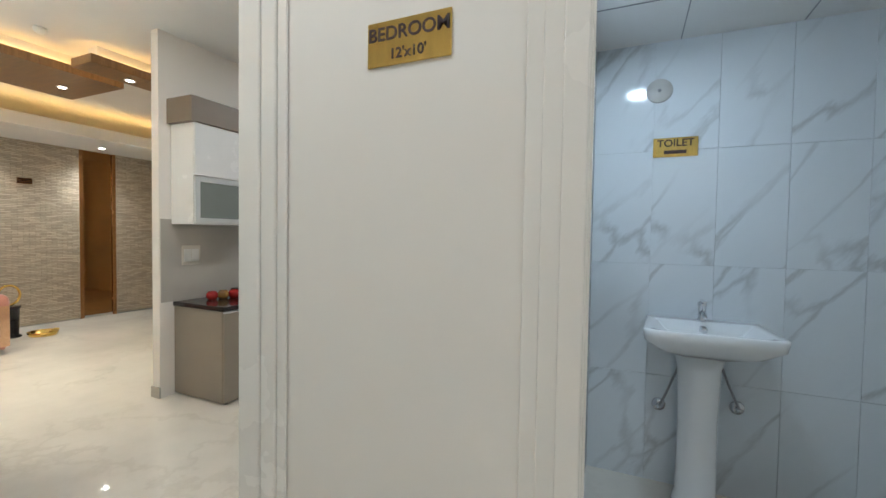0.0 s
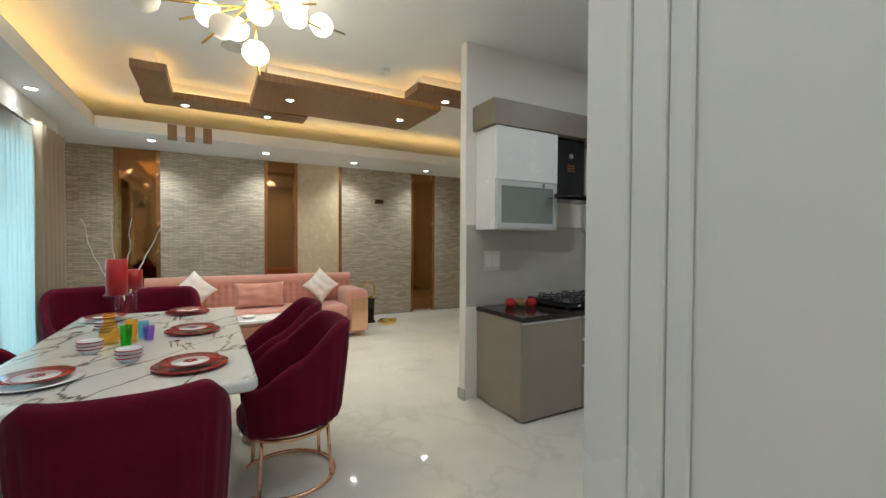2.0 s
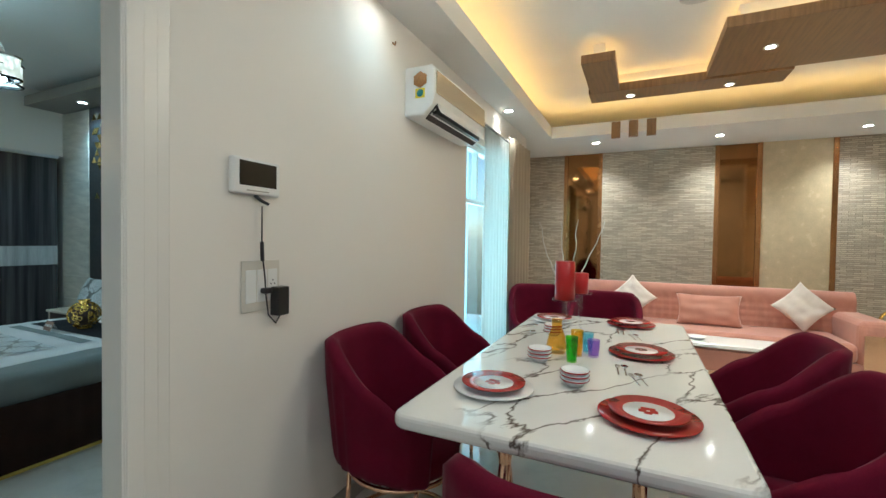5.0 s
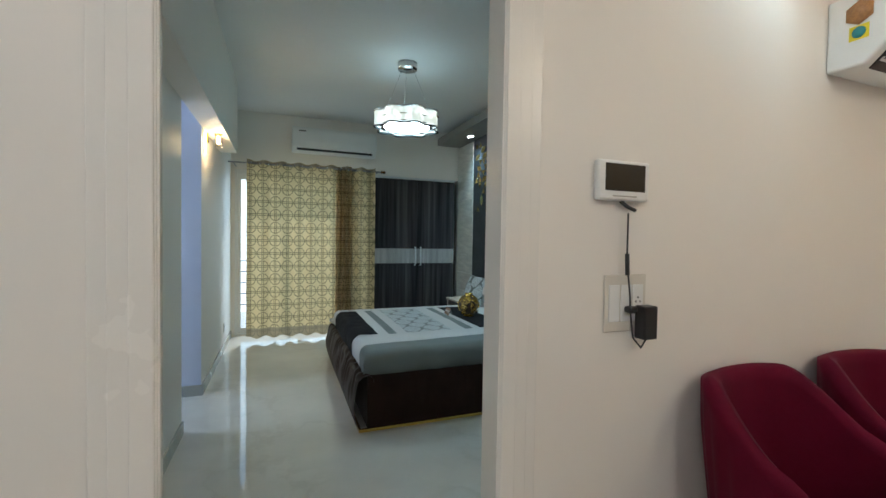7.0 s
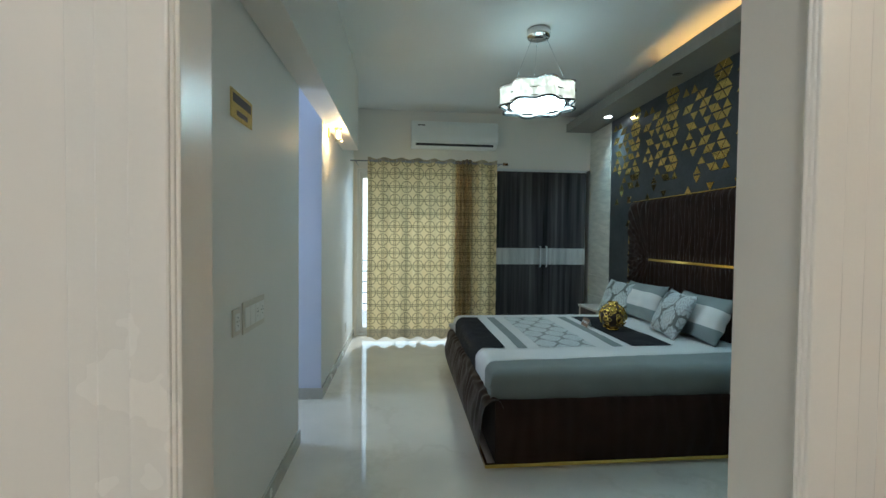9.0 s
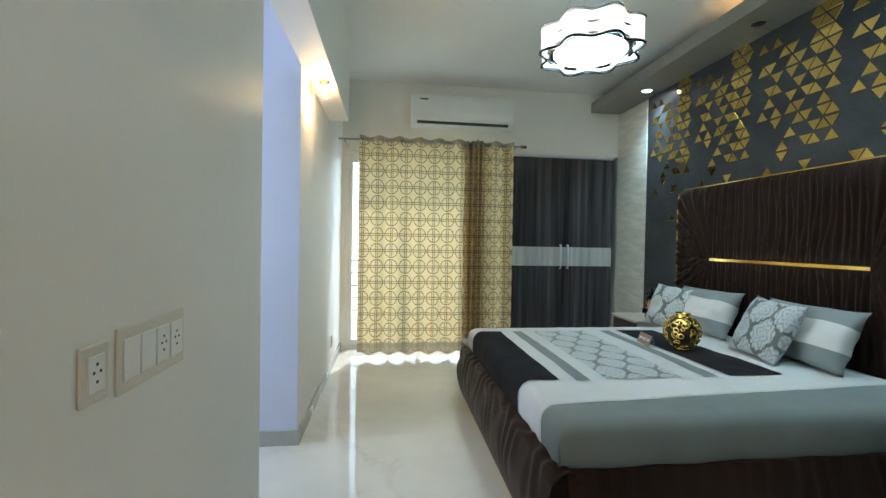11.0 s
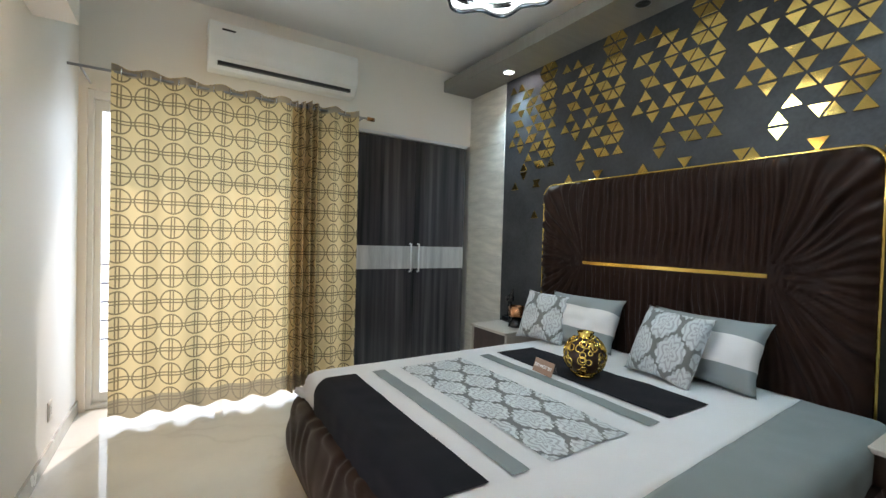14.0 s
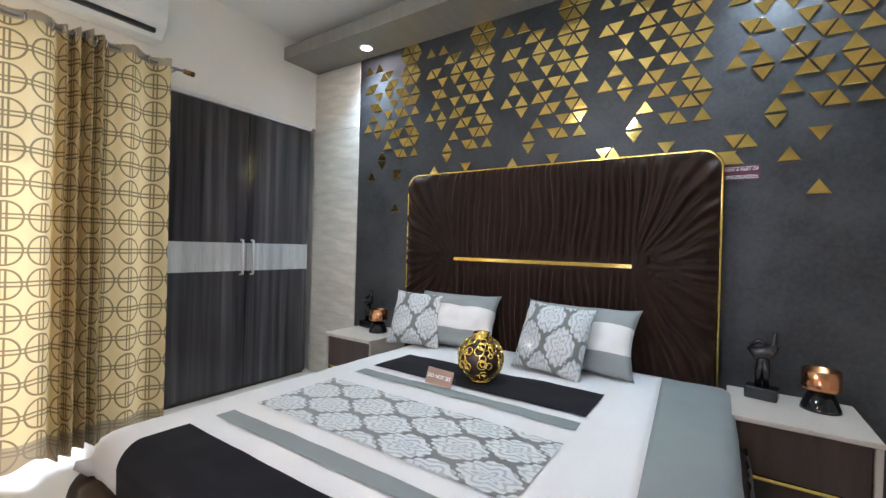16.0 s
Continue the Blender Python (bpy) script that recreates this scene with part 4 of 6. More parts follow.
# ---- curtain ----
def curtain():
    ob = thing("curtain", pose(0, -6.37, 0), "cream eyelet curtain with brown ring pattern, drawn across", "curtain")
    x0, x1, z0, z1 = -1.122, -2.94, 0.06, 2.58
    N = 560
    xs, us, amps = [], [0.0], []
    for i in range(N + 1):
        x = x0 + (x1 - x0) * i / N
        tight = math.exp(-((x + 2.468) / 0.12) ** 4)
        tail = 1.0 if x < -2.606 else 0.0
        xs.append(x)
        amps.append((tight, tail))
    for i in range(N):
        t, tail = amps[i]
        us.append(us[-1] + abs(xs[i + 1] - xs[i]) * (1.08 + 3.6 * t + 0.25 * tail))
    def fold(i, v):
        x = xs[i]
        t, tail = amps[i]
        k = 2 * math.pi / 0.23
        y = (0.022 + 0.012 * tail) * math.sin(k * x + 0.5 * noise.noise((x * 2, v * 1.5, 0)) * 2)
        y = y * (1 - t) + t * 0.05 * math.sin(x * 2 * math.pi / 0.060)
        y += 0.012 * noise.noise((x * 3, v * 2.0, 6)) * (1 - v)
        return y
    def place(u, v):
        i = round(u * N)
        x = xs[i] + 0.006 * noise.noise((xs[i] * 4, v * 4, 9))
        dip = 0.020 * math.sin(2 * math.pi * xs[i] / 0.23 + 1.2) if v < 0.02 else 0.012 * math.sin(2 * math.pi * xs[i] / 0.23 + 1.2) if v > 0.98 else 0
        return (x, fold(i, v), z0 + (z1 - z0) * v + dip)
    part("cloth", sheet(N, 40, place, uv=lambda u, v: (us[round(u * N)] * 1.0 + 0.04, v * (z1 - z0) + 0.0)), "curtain_pattern", ob)
    part("gathered_layer", sheet(120, 14, lambda u, v: (-2.345 - 0.26 * u + 0.01 * noise.noise((u * 3, v * 3, 1)), -0.085 + 0.030 * math.sin(u * 2 * math.pi * 8 + noise.noise((u * 4, v * 2, 5))), z0 + 0.01 + (z1 - z0 - 0.02) * v), uv=lambda u, v: (u * 1.1, v * (z1 - z0))), "curtain_pattern", ob, "bunched second layer of the patterned cloth")
    part("header", sheet(N, 2, lambda u, v: (xs[round(u * N)], fold(round(u * N), 1.0) + 0.003, z1 - 0.055 + 0.05 * v + 0.012 * math.sin(2 * math.pi * xs[round(u * N)] / 0.23 + 1.2))), "drape_beige", ob, "brown heading tape")
    x = -1.18
    while x > -2.91:
        ring = [(x, 0.026 * math.cos(a), 2.537 + 0.026 * math.sin(a)) for a in [2 * math.pi * k / 16 for k in range(16)]]
        part("eyelet", tube(ring, 0.006, 6, closed=True), "chrome", ob)
        x -= 0.115 if not -2.57 < x < -2.32 else 0.05


curtain()
rod = thing("curtain_rod", pose(0, -6.37, 2.537), "dark bronze curtain rod with end caps", "curtain rod")
part("pole", tube([(-0.885, 0, 0), (-3.10, 0, 0)], 0.010), "grey_metal", rod)
part("finial", tube([(-3.03, 0, 0), (-3.10, 0, 0)], 0.018, 12), "bronze_trim", rod)
for bx in (-0.95, -2.99):
    part("bracket", tube([(bx, -0.41, 0.0), (bx, -0.02, 0.0)], 0.008), "grey_metal", rod)


# ---- balcony door and balcony ----
def balcony_door():
    ob = tagged(new("window_1"), "white framed sliding balcony door behind the curtain", "balcony door", "", "structure")
    ob.location = (0, -6.87, 0)
    part("frame", boxes((-2.80, -0.05, 0.0, -2.74, 0.05, 2.50), (-0.965, -0.05, 0.0, -0.93, 0.05, 2.50), (-2.74, -0.05, 2.44, -0.965, 0.05, 2.50), (-2.74, -0.05, 0.0, -0.965, 0.05, 0.03), bevel=0.003), "white_plastic", ob)
    for x0, x1, y in ((-1.90, -0.965, -0.02), (-2.74, -1.84, 0.02)):
        leaf = part("leaf", boxes((x0, y - 0.018, 0.03, x0 + 0.07, y + 0.018, 2.44), (x1 - 0.045, y - 0.018, 0.03, x1, y + 0.018, 2.44), (x0 + 0.07, y - 0.018, 0.03, x1 - 0.045, y + 0.018, 0.11), (x0 + 0.07, y - 0.018, 2.36, x1 - 0.045, y + 0.018, 2.44), bevel=0.003), "white_plastic", ob)
        pane = part("pane", boxes((x0 + 0.06, y - 0.003, 0.10, x1 - 0.04, y + 0.003, 2.37)), "clear_glass", leaf)
        pane.visible_shadow = False


balcony_door()
railing = thing("balcony_railing", pose(0, -8.3, 0), "dark metal balcony railing", "railing")
for i in range(5):
    part("rail", tube([(-4.5, 0, 0.25 + 0.2 * i), (0.5, 0, 0.25 + 0.2 * i)], 0.012), "grey_metal", railing)
for i in range(6):
    part("post", boxes((-4.5 + i, -0.02, 0, -4.46 + i, 0.02, 1.1)), "grey_metal", railing)


# ---- split air conditioner ----
def air_conditioner(name, m, w, h, d, label, stickers=False):
    """Its own x along the wall, y out of the wall, z up; origin at the back's lower middle."""
    ob = thing(name, m, label, "air conditioner")
    prof = [(0, 0.0), (d * 0.62, 0.0), (d * 0.93, h * 0.22), (d, h * 0.42), (d * 0.98, h * 0.86), (d * 0.90, h), (0, h)]
    bm = bmesh.new()
    ends = []
    for x in (-w / 2, w / 2):
        ends.append([bm.verts.new((x, a, b)) for a, b in prof])
    bm.faces.new(ends[0])
    bm.faces.new(ends[1][::-1])
    for i in range(len(prof)):
        j = (i + 1) % len(prof)
        bm.faces.new((ends[0][i], ends[1][i], ends[1][j], ends[0][j]))
    bmesh.ops.recalc_face_normals(bm, faces=bm.faces)
    bmesh.ops.bevel(bm, geom=bm.edges[:], offset=0.012, segments=2, profile=0.5, affect="EDGES", clamp_overlap=True)
    part("body", bm, "white_plastic", ob)
    # black box stands for the shade inside the outlet
    part("air_slot", boxes((-w / 2 + 0.07, d * 0.66, h * 0.06, w / 2 - 0.07, d * 0.90, h * 0.165)), "black_plastic", ob, "black box for the shaded air outlet")
    flap = boxes((-w / 2 + 0.06, -0.05, -0.004, w / 2 - 0.06, 0.05, 0.004), bevel=0.003)
    shift(flap, pose(0, d * 0.985, h * 0.20, 118) if stickers else pose(0, d * 0.86, h * 0.13, 42))
    part("flap", flap, "white_plastic", ob)
    if stickers:
        # no hollow here: a raised black panel gives the open outlet's shade
        dark = boxes((-w / 2 + 0.05, -0.062, -0.003, w / 2 - 0.05, 0.062, 0.003))
        part("louvre_recess", shift(dark, pose(0, d * 0.785, h * 0.098, 45)), "black_plastic", ob, "black panel for the shade in the open air outlet")
        for i in range(2):
            vane = boxes((-w / 2 + 0.06, -0.010, -0.002, w / 2 - 0.06, 0.010, 0.002))
            part("vane", shift(vane, pose(0, d * (0.755 + 0.10 * i), h * (0.062 + 0.072 * i), 30)), "white_plastic", ob, "thin horizontal air vane")
    part("badge", boxes((w / 2 - 0.20, d - 0.001, h * 0.80, w / 2 - 0.10, d + 0.003, h * 0.84)), "black_plastic", ob)
    return ob


air_conditioner("air_conditioner", pose(-2.36, -6.779, 2.80, 0, 0, 0), 1.28, 0.37, 0.23, "white split air conditioner above the curtain")


# ---- lamps of the bedroom ----
def pendant():
    ob = thing("pendant_lamp", pose(-2.82, -4.2, 2.66), "wavy crystal ring pendant lamp with chrome edge, lit", "pendant lamp")
    def r(a):
        return 0.315 + 0.030 * math.cos(8 * a)
    def ringed(z0, z1, off, n=160):
        return sheet(n, 1, lambda u, v: ((r(2 * math.pi * u) + off) * math.cos(2 * math.pi * u), (r(2 * math.pi * u) + off) * math.sin(2 * math.pi * u), z0 + (z1 - z0) * v), thick=0.006)
    part("shade", ringed(0.025, 0.165, 0.0), "crystal_glow", ob, "glowing crystal band")
    for z in (0.0, 0.165):
        path = [((r(a) + 0.004) * math.cos(a), (r(a) + 0.004) * math.sin(a), z + 0.012) for a in [2 * math.pi * k / 120 for k in range(120)]]
        part("rim", tube(path, 0.010, 6, closed=True), "chrome" if z else "black_gloss", ob)
    part("diffuser", lathe([(0.0, 0.03), (0.24, 0.03), (0.24, 0.04), (0.0, 0.045)], 48), "diffuser_glow", ob, "bright white diffuser disc")
    # opaque disc added to keep the diffuser's light off the ceiling
    part("top_plate", lathe([(0.0, 0.100), (0.30, 0.100), (0.30, 0.106), (0.0, 0.106)], 48), "chrome", ob)
    part("underside", lathe([(0.24, 0.034), (0.295, 0.028), (0.295, 0.04), (0.24, 0.046)], 48), "chrome", ob)
    part("canopy", lathe([(0.0, 0.64), (0.10, 0.64), (0.105, 0.65), (0.105, 0.709), (0.0, 0.709)], 32), "chrome", ob)
    for k in range(3):
        a = 2 * math.pi * k / 3 + 0.4
        part("wire", tube([(0.27 * math.cos(a), 0.27 * math.sin(a), 0.165), (0.06 * math.cos(a), 0.06 * math.sin(a), 0.65)], 0.0022, 5), "chrome", ob)


pendant()


def downlight(name, x, y, z, material, label, group, r=0.045):
    ob = thing(name, pose(x, y, z), label, "downlight", group)
    part("rim", lathe([(r, 0.0), (r + 0.016, -0.002), (r + 0.018, -0.008), (r, -0.010)], 28), "white_plastic", ob)
    part("lens", lathe([(0.0, -0.006), (r, -0.006), (r, -0.001), (0.0, -0.001)], 28), material, ob, "bright lens")
    return ob


downlight("downlight", -4.34, -5.89, 3.129, "lamp_cool", "round recessed downlight in the ceiling band, lit", "bedroom downlights")
downlight("downlight", -4.34, -2.95, 3.129, "lamp_cool", "round recessed downlight in the ceiling band, lit", "bedroom downlights")
lamp("downlight_beam", "SPOT", (-4.34, -5.89, 3.11), (-4.42, -5.89, 0), 42, COOL, 0.04, 110)
lamp("downlight_beam", "SPOT", (-4.34, -2.95, 3.11), (-4.42, -2.95, 0), 42, COOL, 0.04, 110)
hole = thing("downlight", pose(-4.31, -4.42, 3.129), "empty downlight hole in the ceiling band, its shade a black disc", "downlight")
# flat black disc in place of the shade inside the hole
part("socket", lathe([(0.0, -0.004), (0.05, -0.004), (0.05, -0.001), (0.0, -0.001)], 28), "black_plastic", hole)
part("rim", lathe([(0.05, 0.0), (0.058, -0.002), (0.058, -0.006), (0.05, -0.006)], 28), "grey_metal", hole)


def sconce():
    ob = thing("wall_sconce", pose(-0.882, -4.58, 2.45), "brass wall sconce with a clear glass tube, lit", "wall lamp")
    part("back_plate", boxes((-0.02, -0.035, -0.02, 0.0, 0.035, 0.16), bevel=0.004), "gold", ob)
    part("arm", tube([(-0.01, 0, 0.09), (-0.10, 0, 0.09)], 0.010), "gold", ob)
    part("cap", lathe([(0.0, 0.13), (0.036, 0.13), (0.036, 0.06), (0.0, 0.06)], 20, pose(-0.11, 0, 0)), "gold", ob)
    part("glass", lathe([(0.034, 0.06), (0.034, -0.06), (0.031, -0.06), (0.031, 0.06)], 20, pose(-0.11, 0, 0)), "clear_glass", ob)
    part("bulb", lathe([(0.0, 0.05), (0.014, 0.04), (0.016, -0.02), (0.0, -0.035)], 14, pose(-0.11, 0, 0)), "lamp_warm", ob, "warm bulb")
    part("strip", boxes((-0.006, 0.042, -0.12, -0.001, 0.056, 0.20)), "lamp_warm", ob, "glowing edge strip")


sconce()
lamp("sconce_light", "POINT", (-1.02, -4.58, 2.39), (0, 0, 0), 4.5, WARM, 0.04)


# ---- switches, socket, signs ----
def switch_plate(x, y, z, turn, w, h, keys, label, group="", sockets=0):
    ob = thing("switch_plate", Matrix.Translation((x, y, z)) @ turn, label, "switch", group)
    part("plate", boxes((-w / 2, -h / 2, 0, w / 2, h / 2, 0.008), bevel=0.003), "switch_ivory", ob)
    step = (w - 0.03) / keys
    for i in range(keys):
        x0 = -w / 2 + 0.015 + i * step
        part("key", boxes((x0 + 0.002, -h * 0.32, 0.008, x0 + step - 0.002, h * 0.32, 0.012), bevel=0.002), "white_plastic", ob)
        if i >= keys - sockets:
            for dx, dy in ((-0.010, 0.004), (0.010, 0.004), (0.0, -0.016), (0.0, 0.020)):
                part("pin_hole", boxes((x0 + step / 2 + dx - 0.003, dy - 0.003, 0.012, x0 + step / 2 + dx + 0.003, dy + 0.003, 0.0128)), "black_plastic", ob)
    return ob


switch_plate(-0.879, -2.37, 1.10, FACE_NX, 0.085, 0.12, 1, "small white switch plate on the pale wall", "bedroom switches", 1)
switch_plate(-0.879, -2.59, 1.10, FACE_NX, 0.30, 0.15, 4, "wide white switch plate with sockets", "bedroom switches", 2)
switch_plate(-0.879, -6.01, 0.30, FACE_NX, 0.085, 0.12, 1, "white wall socket near the floor", "bedroom switches", 1)


def brass_plate(lines, w, h, place, turn, label, sizes):
    ob = wall_notice("room_sign", [l for l in lines if l], w, h, place, turn, label, "sign_gold", "ink_dark", sizes, False)
    if not lines:
        part("letter_bar", boxes((-w * 0.42, h * 0.06, 0.005, w * 0.42, h * 0.36, 0.006)), "ink_dark", ob)
    if len([l for l in lines if l]) < 2:
        part("letter_bar", boxes((-w * 0.25, -h * 0.34, 0.005, w * 0.25, -h * 0.16, 0.006)), "ink_dark", ob)
    return ob


brass_plate((), 0.25, 0.125, (-0.881, -2.44, 2.05), FACE_NX, "small brass room sign on the pale wall", ())
brass_plate(("DRESS", ""), 0.22, 0.11, (-0.49, -4.335, 1.985), FACE_PY, "small brass room sign on the blue wall", (0.056, 0.034))
detector = thing("smoke_detector", pose(-2.35, -2.75, CEIL - 0.001), "small white smoke detector on the ceiling", "smoke detector")
part("body", lathe([(0.0, -0.05), (0.03, -0.05), (0.045, -0.03), (0.05, 0.0), (0.0, 0.0)], 24), "white_plastic", detector)
lamp("pendant_light", "POINT", (-2.82, -4.2, 2.56), (0, 0, 0), 9, (0.50, 0.90, 1.0), 0.2)
lamp("pendant_uplight", "POINT", (-2.82, -4.2, 2.84), (0, 0, 0), 2.5, (0.60, 0.93, 1.0), 0.12)
# ---- living room far wall: stone panels, bronze mirrors ----
def far_wall():
    stone = structure("wall_stone_cladding", boxes((FARX, -1.42, 0, FARX + 0.02, 6.5, SOFF)), "stone_strips", "split-face beige stone strip cladding", "wall")
    for y0, y1 in ((-1.40, -0.775), (-0.175, 1.366), (2.758, 4.233), (4.795, 5.51), (5.57, 6.4)):
        part("stone_panel", boxes((FARX + 0.02, y0, 0.02, FARX + 0.05, y1, SOFF - 0.002)), "stone_strips", stone)
    part("cream_panel", boxes((FARX + 0.02, 1.934, 0.02, FARX + 0.04, 2.698, SOFF - 0.002)), "stone_cream", stone, "smooth cream stone panel")
    for y0, y1 in ((-0.715, -0.235), (1.426, 1.874), (4.293, 4.735)):
        part("mirror", boxes((FARX + 0.02, y0, 0.03, FARX + 0.032, y1, SOFF - 0.005)), "bronze_mirror", stone, "tall bronze mirror strip")
    for y in (-0.745, -0.205, 1.396, 1.904, 2.728, 4.263, 4.765, 5.54):
        part("trim", boxes((FARX + 0.02, y - 0.03, 0.0, FARX + 0.055, y + 0.03, SOFF - 0.002), bevel=0.003), "bronze_trim", stone, "bronze upright trim")


far_wall()
vent = thing("wall_vent", pose(FARX + 0.051, 3.52, 2.30), "small dark slotted plate on the stone wall", "vent")
part("plate", boxes((0, -0.09, -0.045, 0.01, 0.09, 0.045)), "bronze_trim", vent)
for i in range(3):
    part("slat", boxes((0.01, -0.085, -0.03 + 0.025 * i, 0.016, 0.085, -0.018 + 0.025 * i)), "black_plastic", vent)

# ceiling panels of wood with light above them
def ceiling_panel(spans, label, drop=3.16):
    ob = thing("ceiling_panel", pose(0, 0, drop), label, "ceiling panel", "wooden ceiling panels")
    bm = bmesh.new()
    for x0, y0, x1, y1 in spans:
        box_into(bm, (x0, y0, 0), (x1, y1, 0.085), 0.003)
    part("board", bm, "wood_ceiling", ob)
    bm = bmesh.new()
    for x0, y0, x1, y1 in spans:
        box_into(bm, (x0 + 0.10, y0 + 0.10, 0.085), (x1 - 0.10, y1 - 0.10, CEIL - drop - 0.001))
    part("hanger", bm, "ceiling_white", ob)
    bm = bmesh.new()
    for x0, y0, x1, y1 in spans:
        e = 0.075
        for a in ((x0 + e, y0 + e, x1 - e, y0 + e + 0.015), (x0 + e, y1 - e - 0.015, x1 - e, y1 - e), (x0 + e, y0 + e + 0.015, x0 + e + 0.015, y1 - e - 0.015), (x1 - e - 0.015, y0 + e + 0.015, x1 - e, y1 - e - 0.015)):
            box_into(bm, (a[0], a[1], 0.088), (a[2], a[3], 0.100))
    part("light_strip", bm, "cove_strip", ob, "warm light strip above the board")
    return ob


ceiling_panel([(-6.52, -0.15, -5.65, 0.15), (-6.87, -0.17, -6.52, 1.68)], "brown wooden L-shaped floating ceiling panel with warm backlight")
ceiling_panel([(-6.45, 0.96, -5.38, 3.10)], "brown wooden slanted floating ceiling panel with warm backlight")
ceiling_panel([(-5.18, 2.51, -4.83, 4.2)], "brown wooden floating ceiling panel with warm backlight")
SPOTS = ((-6.02, -0.95), (-7.96, -0.21), (-8.08, 1.32), (-8.17, 2.82), (-8.26, 4.33), (-3.58, -0.92))
for x, y in SPOTS:
    downlight("downlight", x, y, SOFF - 0.001, "lamp_neutral", "round recessed downlight in the dropped ceiling, lit", "living room downlights")
for x, y in SPOTS[1:5]:
    lamp("wall_washer", "SPOT", (FARX + 0.50, y, SOFF - 0.02), (FARX + 0.20, y, 0.9), 60, NEUTRAL, 0.05, 110)
lamp("downlight_beam", "SPOT", (-6.02, -0.95, SOFF - 0.02), (-5.9, -0.85, 0), 22, NEUTRAL, 0.05, 110)
lamp("downlight_beam", "SPOT", (-3.58, -0.92, SOFF - 0.02), (-3.2, -0.5, 0), 10, COOL, 0.2, 150)
for x, y in ((-6.72, 0.26), (-6.74, 1.20), (-5.88, 1.35), (-5.98, 2.79), (-5.02, 2.96)):
    downlight("downlight", x, y, 3.159, "lamp_neutral", "small recessed downlight in a wooden ceiling panel, lit", "panel downlights", 0.035)
    lamp("panel_beam", "SPOT", (x, y, 3.14), (x, y, 0), 80, (1.0, 0.86, 0.68), 0.04, 105)
for i, y in enumerate((0.02, 0.23, 0.44)):
    tagged(link("wooden_block", boxes((LIPX - 0.04, y, SOFF - 0.06, LIPX + 0.014, y + 0.11, SOFF + 0.15), bevel=0.004), "wood_ceiling"), "small brown wooden block on the cove lip", "trim block", "wooden blocks")
for x, y, r in ((-5.2, 0.75, 0.13), (-5.2, 3.3, 0.12)):
    sp = thing("ceiling_speaker", pose(x, y, CEIL - 0.001), "flat round white ceiling speaker grille", "speaker", "ceiling speakers")
    part("grille", lathe([(0.0, -0.010), (r - 0.02, -0.012), (r, -0.006), (r, 0.0), (0.0, 0.0)], 32), "grille_white", sp)
det = thing("smoke_detector", pose(-5.0, 2.2, CEIL - 0.001), "small white smoke detector on the ceiling", "smoke detector")
part("body", lathe([(0.0, -0.05), (0.03, -0.05), (0.045, -0.03), (0.05, 0.0), (0.0, 0.0)], 24), "white_plastic", det)


# ---- chandelier ----
def chandelier():
    ob = thing("chandelier", pose(-3.80, 0.80, CEIL), "branching gold chandelier with lit alabaster globes", "chandelier")
    part("canopy", lathe([(0.0, -0.03), (0.07, -0.03), (0.075, -0.02), (0.075, -0.001), (0.0, -0.001)], 28), "gold", ob)
    part("stem", tube([(0, 0, -0.02), (0, 0, -0.52)], 0.010), "gold", ob)
    globes = ((0.0, 0.0, -0.49), (0.05, -0.20, -0.38), (-0.1, -0.28, -0.25), (0.02, -0.62, -0.30), (0.05, 0.02, -0.23), (0.0, 0.26, -0.17), (-0.08, 0.46, -0.15), (0.3, 0.2, -0.25), (0.32, -0.3, -0.2), (-0.3, -0.1, -0.22))
    for i, (x, y, z) in enumerate(globes):
        p = Vector((x, y, z - 0.10))
        root = Vector((0, 0, -0.20 - 0.03 * (i % 5)))
        way = (p - root).normalized()
        if i:
            part("arm", tube([root, p + way * 0.19], 0.0075), "gold", ob)
        else:
            part("arm", tube([p, p + Vector((0.03, 0.02, -0.16))], 0.0075), "gold", ob)
        g = lathe([(0.0, -0.085), (0.045, -0.072), (0.078, -0.036), (0.088, 0.0), (0.078, 0.036), (0.045, 0.072), (0.0, 0.085)], 24)
        shift(g, Matrix.Translation(p) @ Matrix.Rotation(0.5 * i, 4, "X") @ Matrix.Diagonal((0.8, 1.0, 1.0, 1.0)))
        part("globe", g, "globe" if i not in (1, 3) else "globe_dim", ob, "lit alabaster globe" if i not in (1, 3) else "unlit alabaster globe with a faint glow added")


chandelier()
lamp("chandelier_light", "POINT", (-3.80, 0.85, 2.72), (0, 0, 0), 20, (1.0, 0.84, 0.64), 0.25)

# ---- dining table ----
TZ = 0.83
table = thing("dining_table", pose(-4.13, 0.13, 0), "long white marble dining table with brown veins", "dining table")


def table_slab():
    bm = boxes((-1.27, -0.60, TZ - 0.06, 1.27, 0.60, TZ))
    tops = [e for e in bm.edges if all(abs(v.co.x) > 1.2 and abs(v.co.y) > 0.5 for v in e.verts) and abs(e.verts[0].co.z - e.verts[1].co.z) > 0.01]
    bmesh.ops.bevel(bm, geom=tops, offset=0.06, segments=5, profile=0.5, affect="EDGES")
    rim = [e for e in bm.edges if abs(e.verts[0].co.z - e.verts[1].co.z) < 1e-5 and len(e.link_faces) == 2 and abs(e.link_faces[0].normal.z - e.link_faces[1].normal.z) > 0.5]
    bmesh.ops.bevel(bm, geom=rim, offset=0.020, segments=3, profile=0.5, affect="EDGES")
    return bm


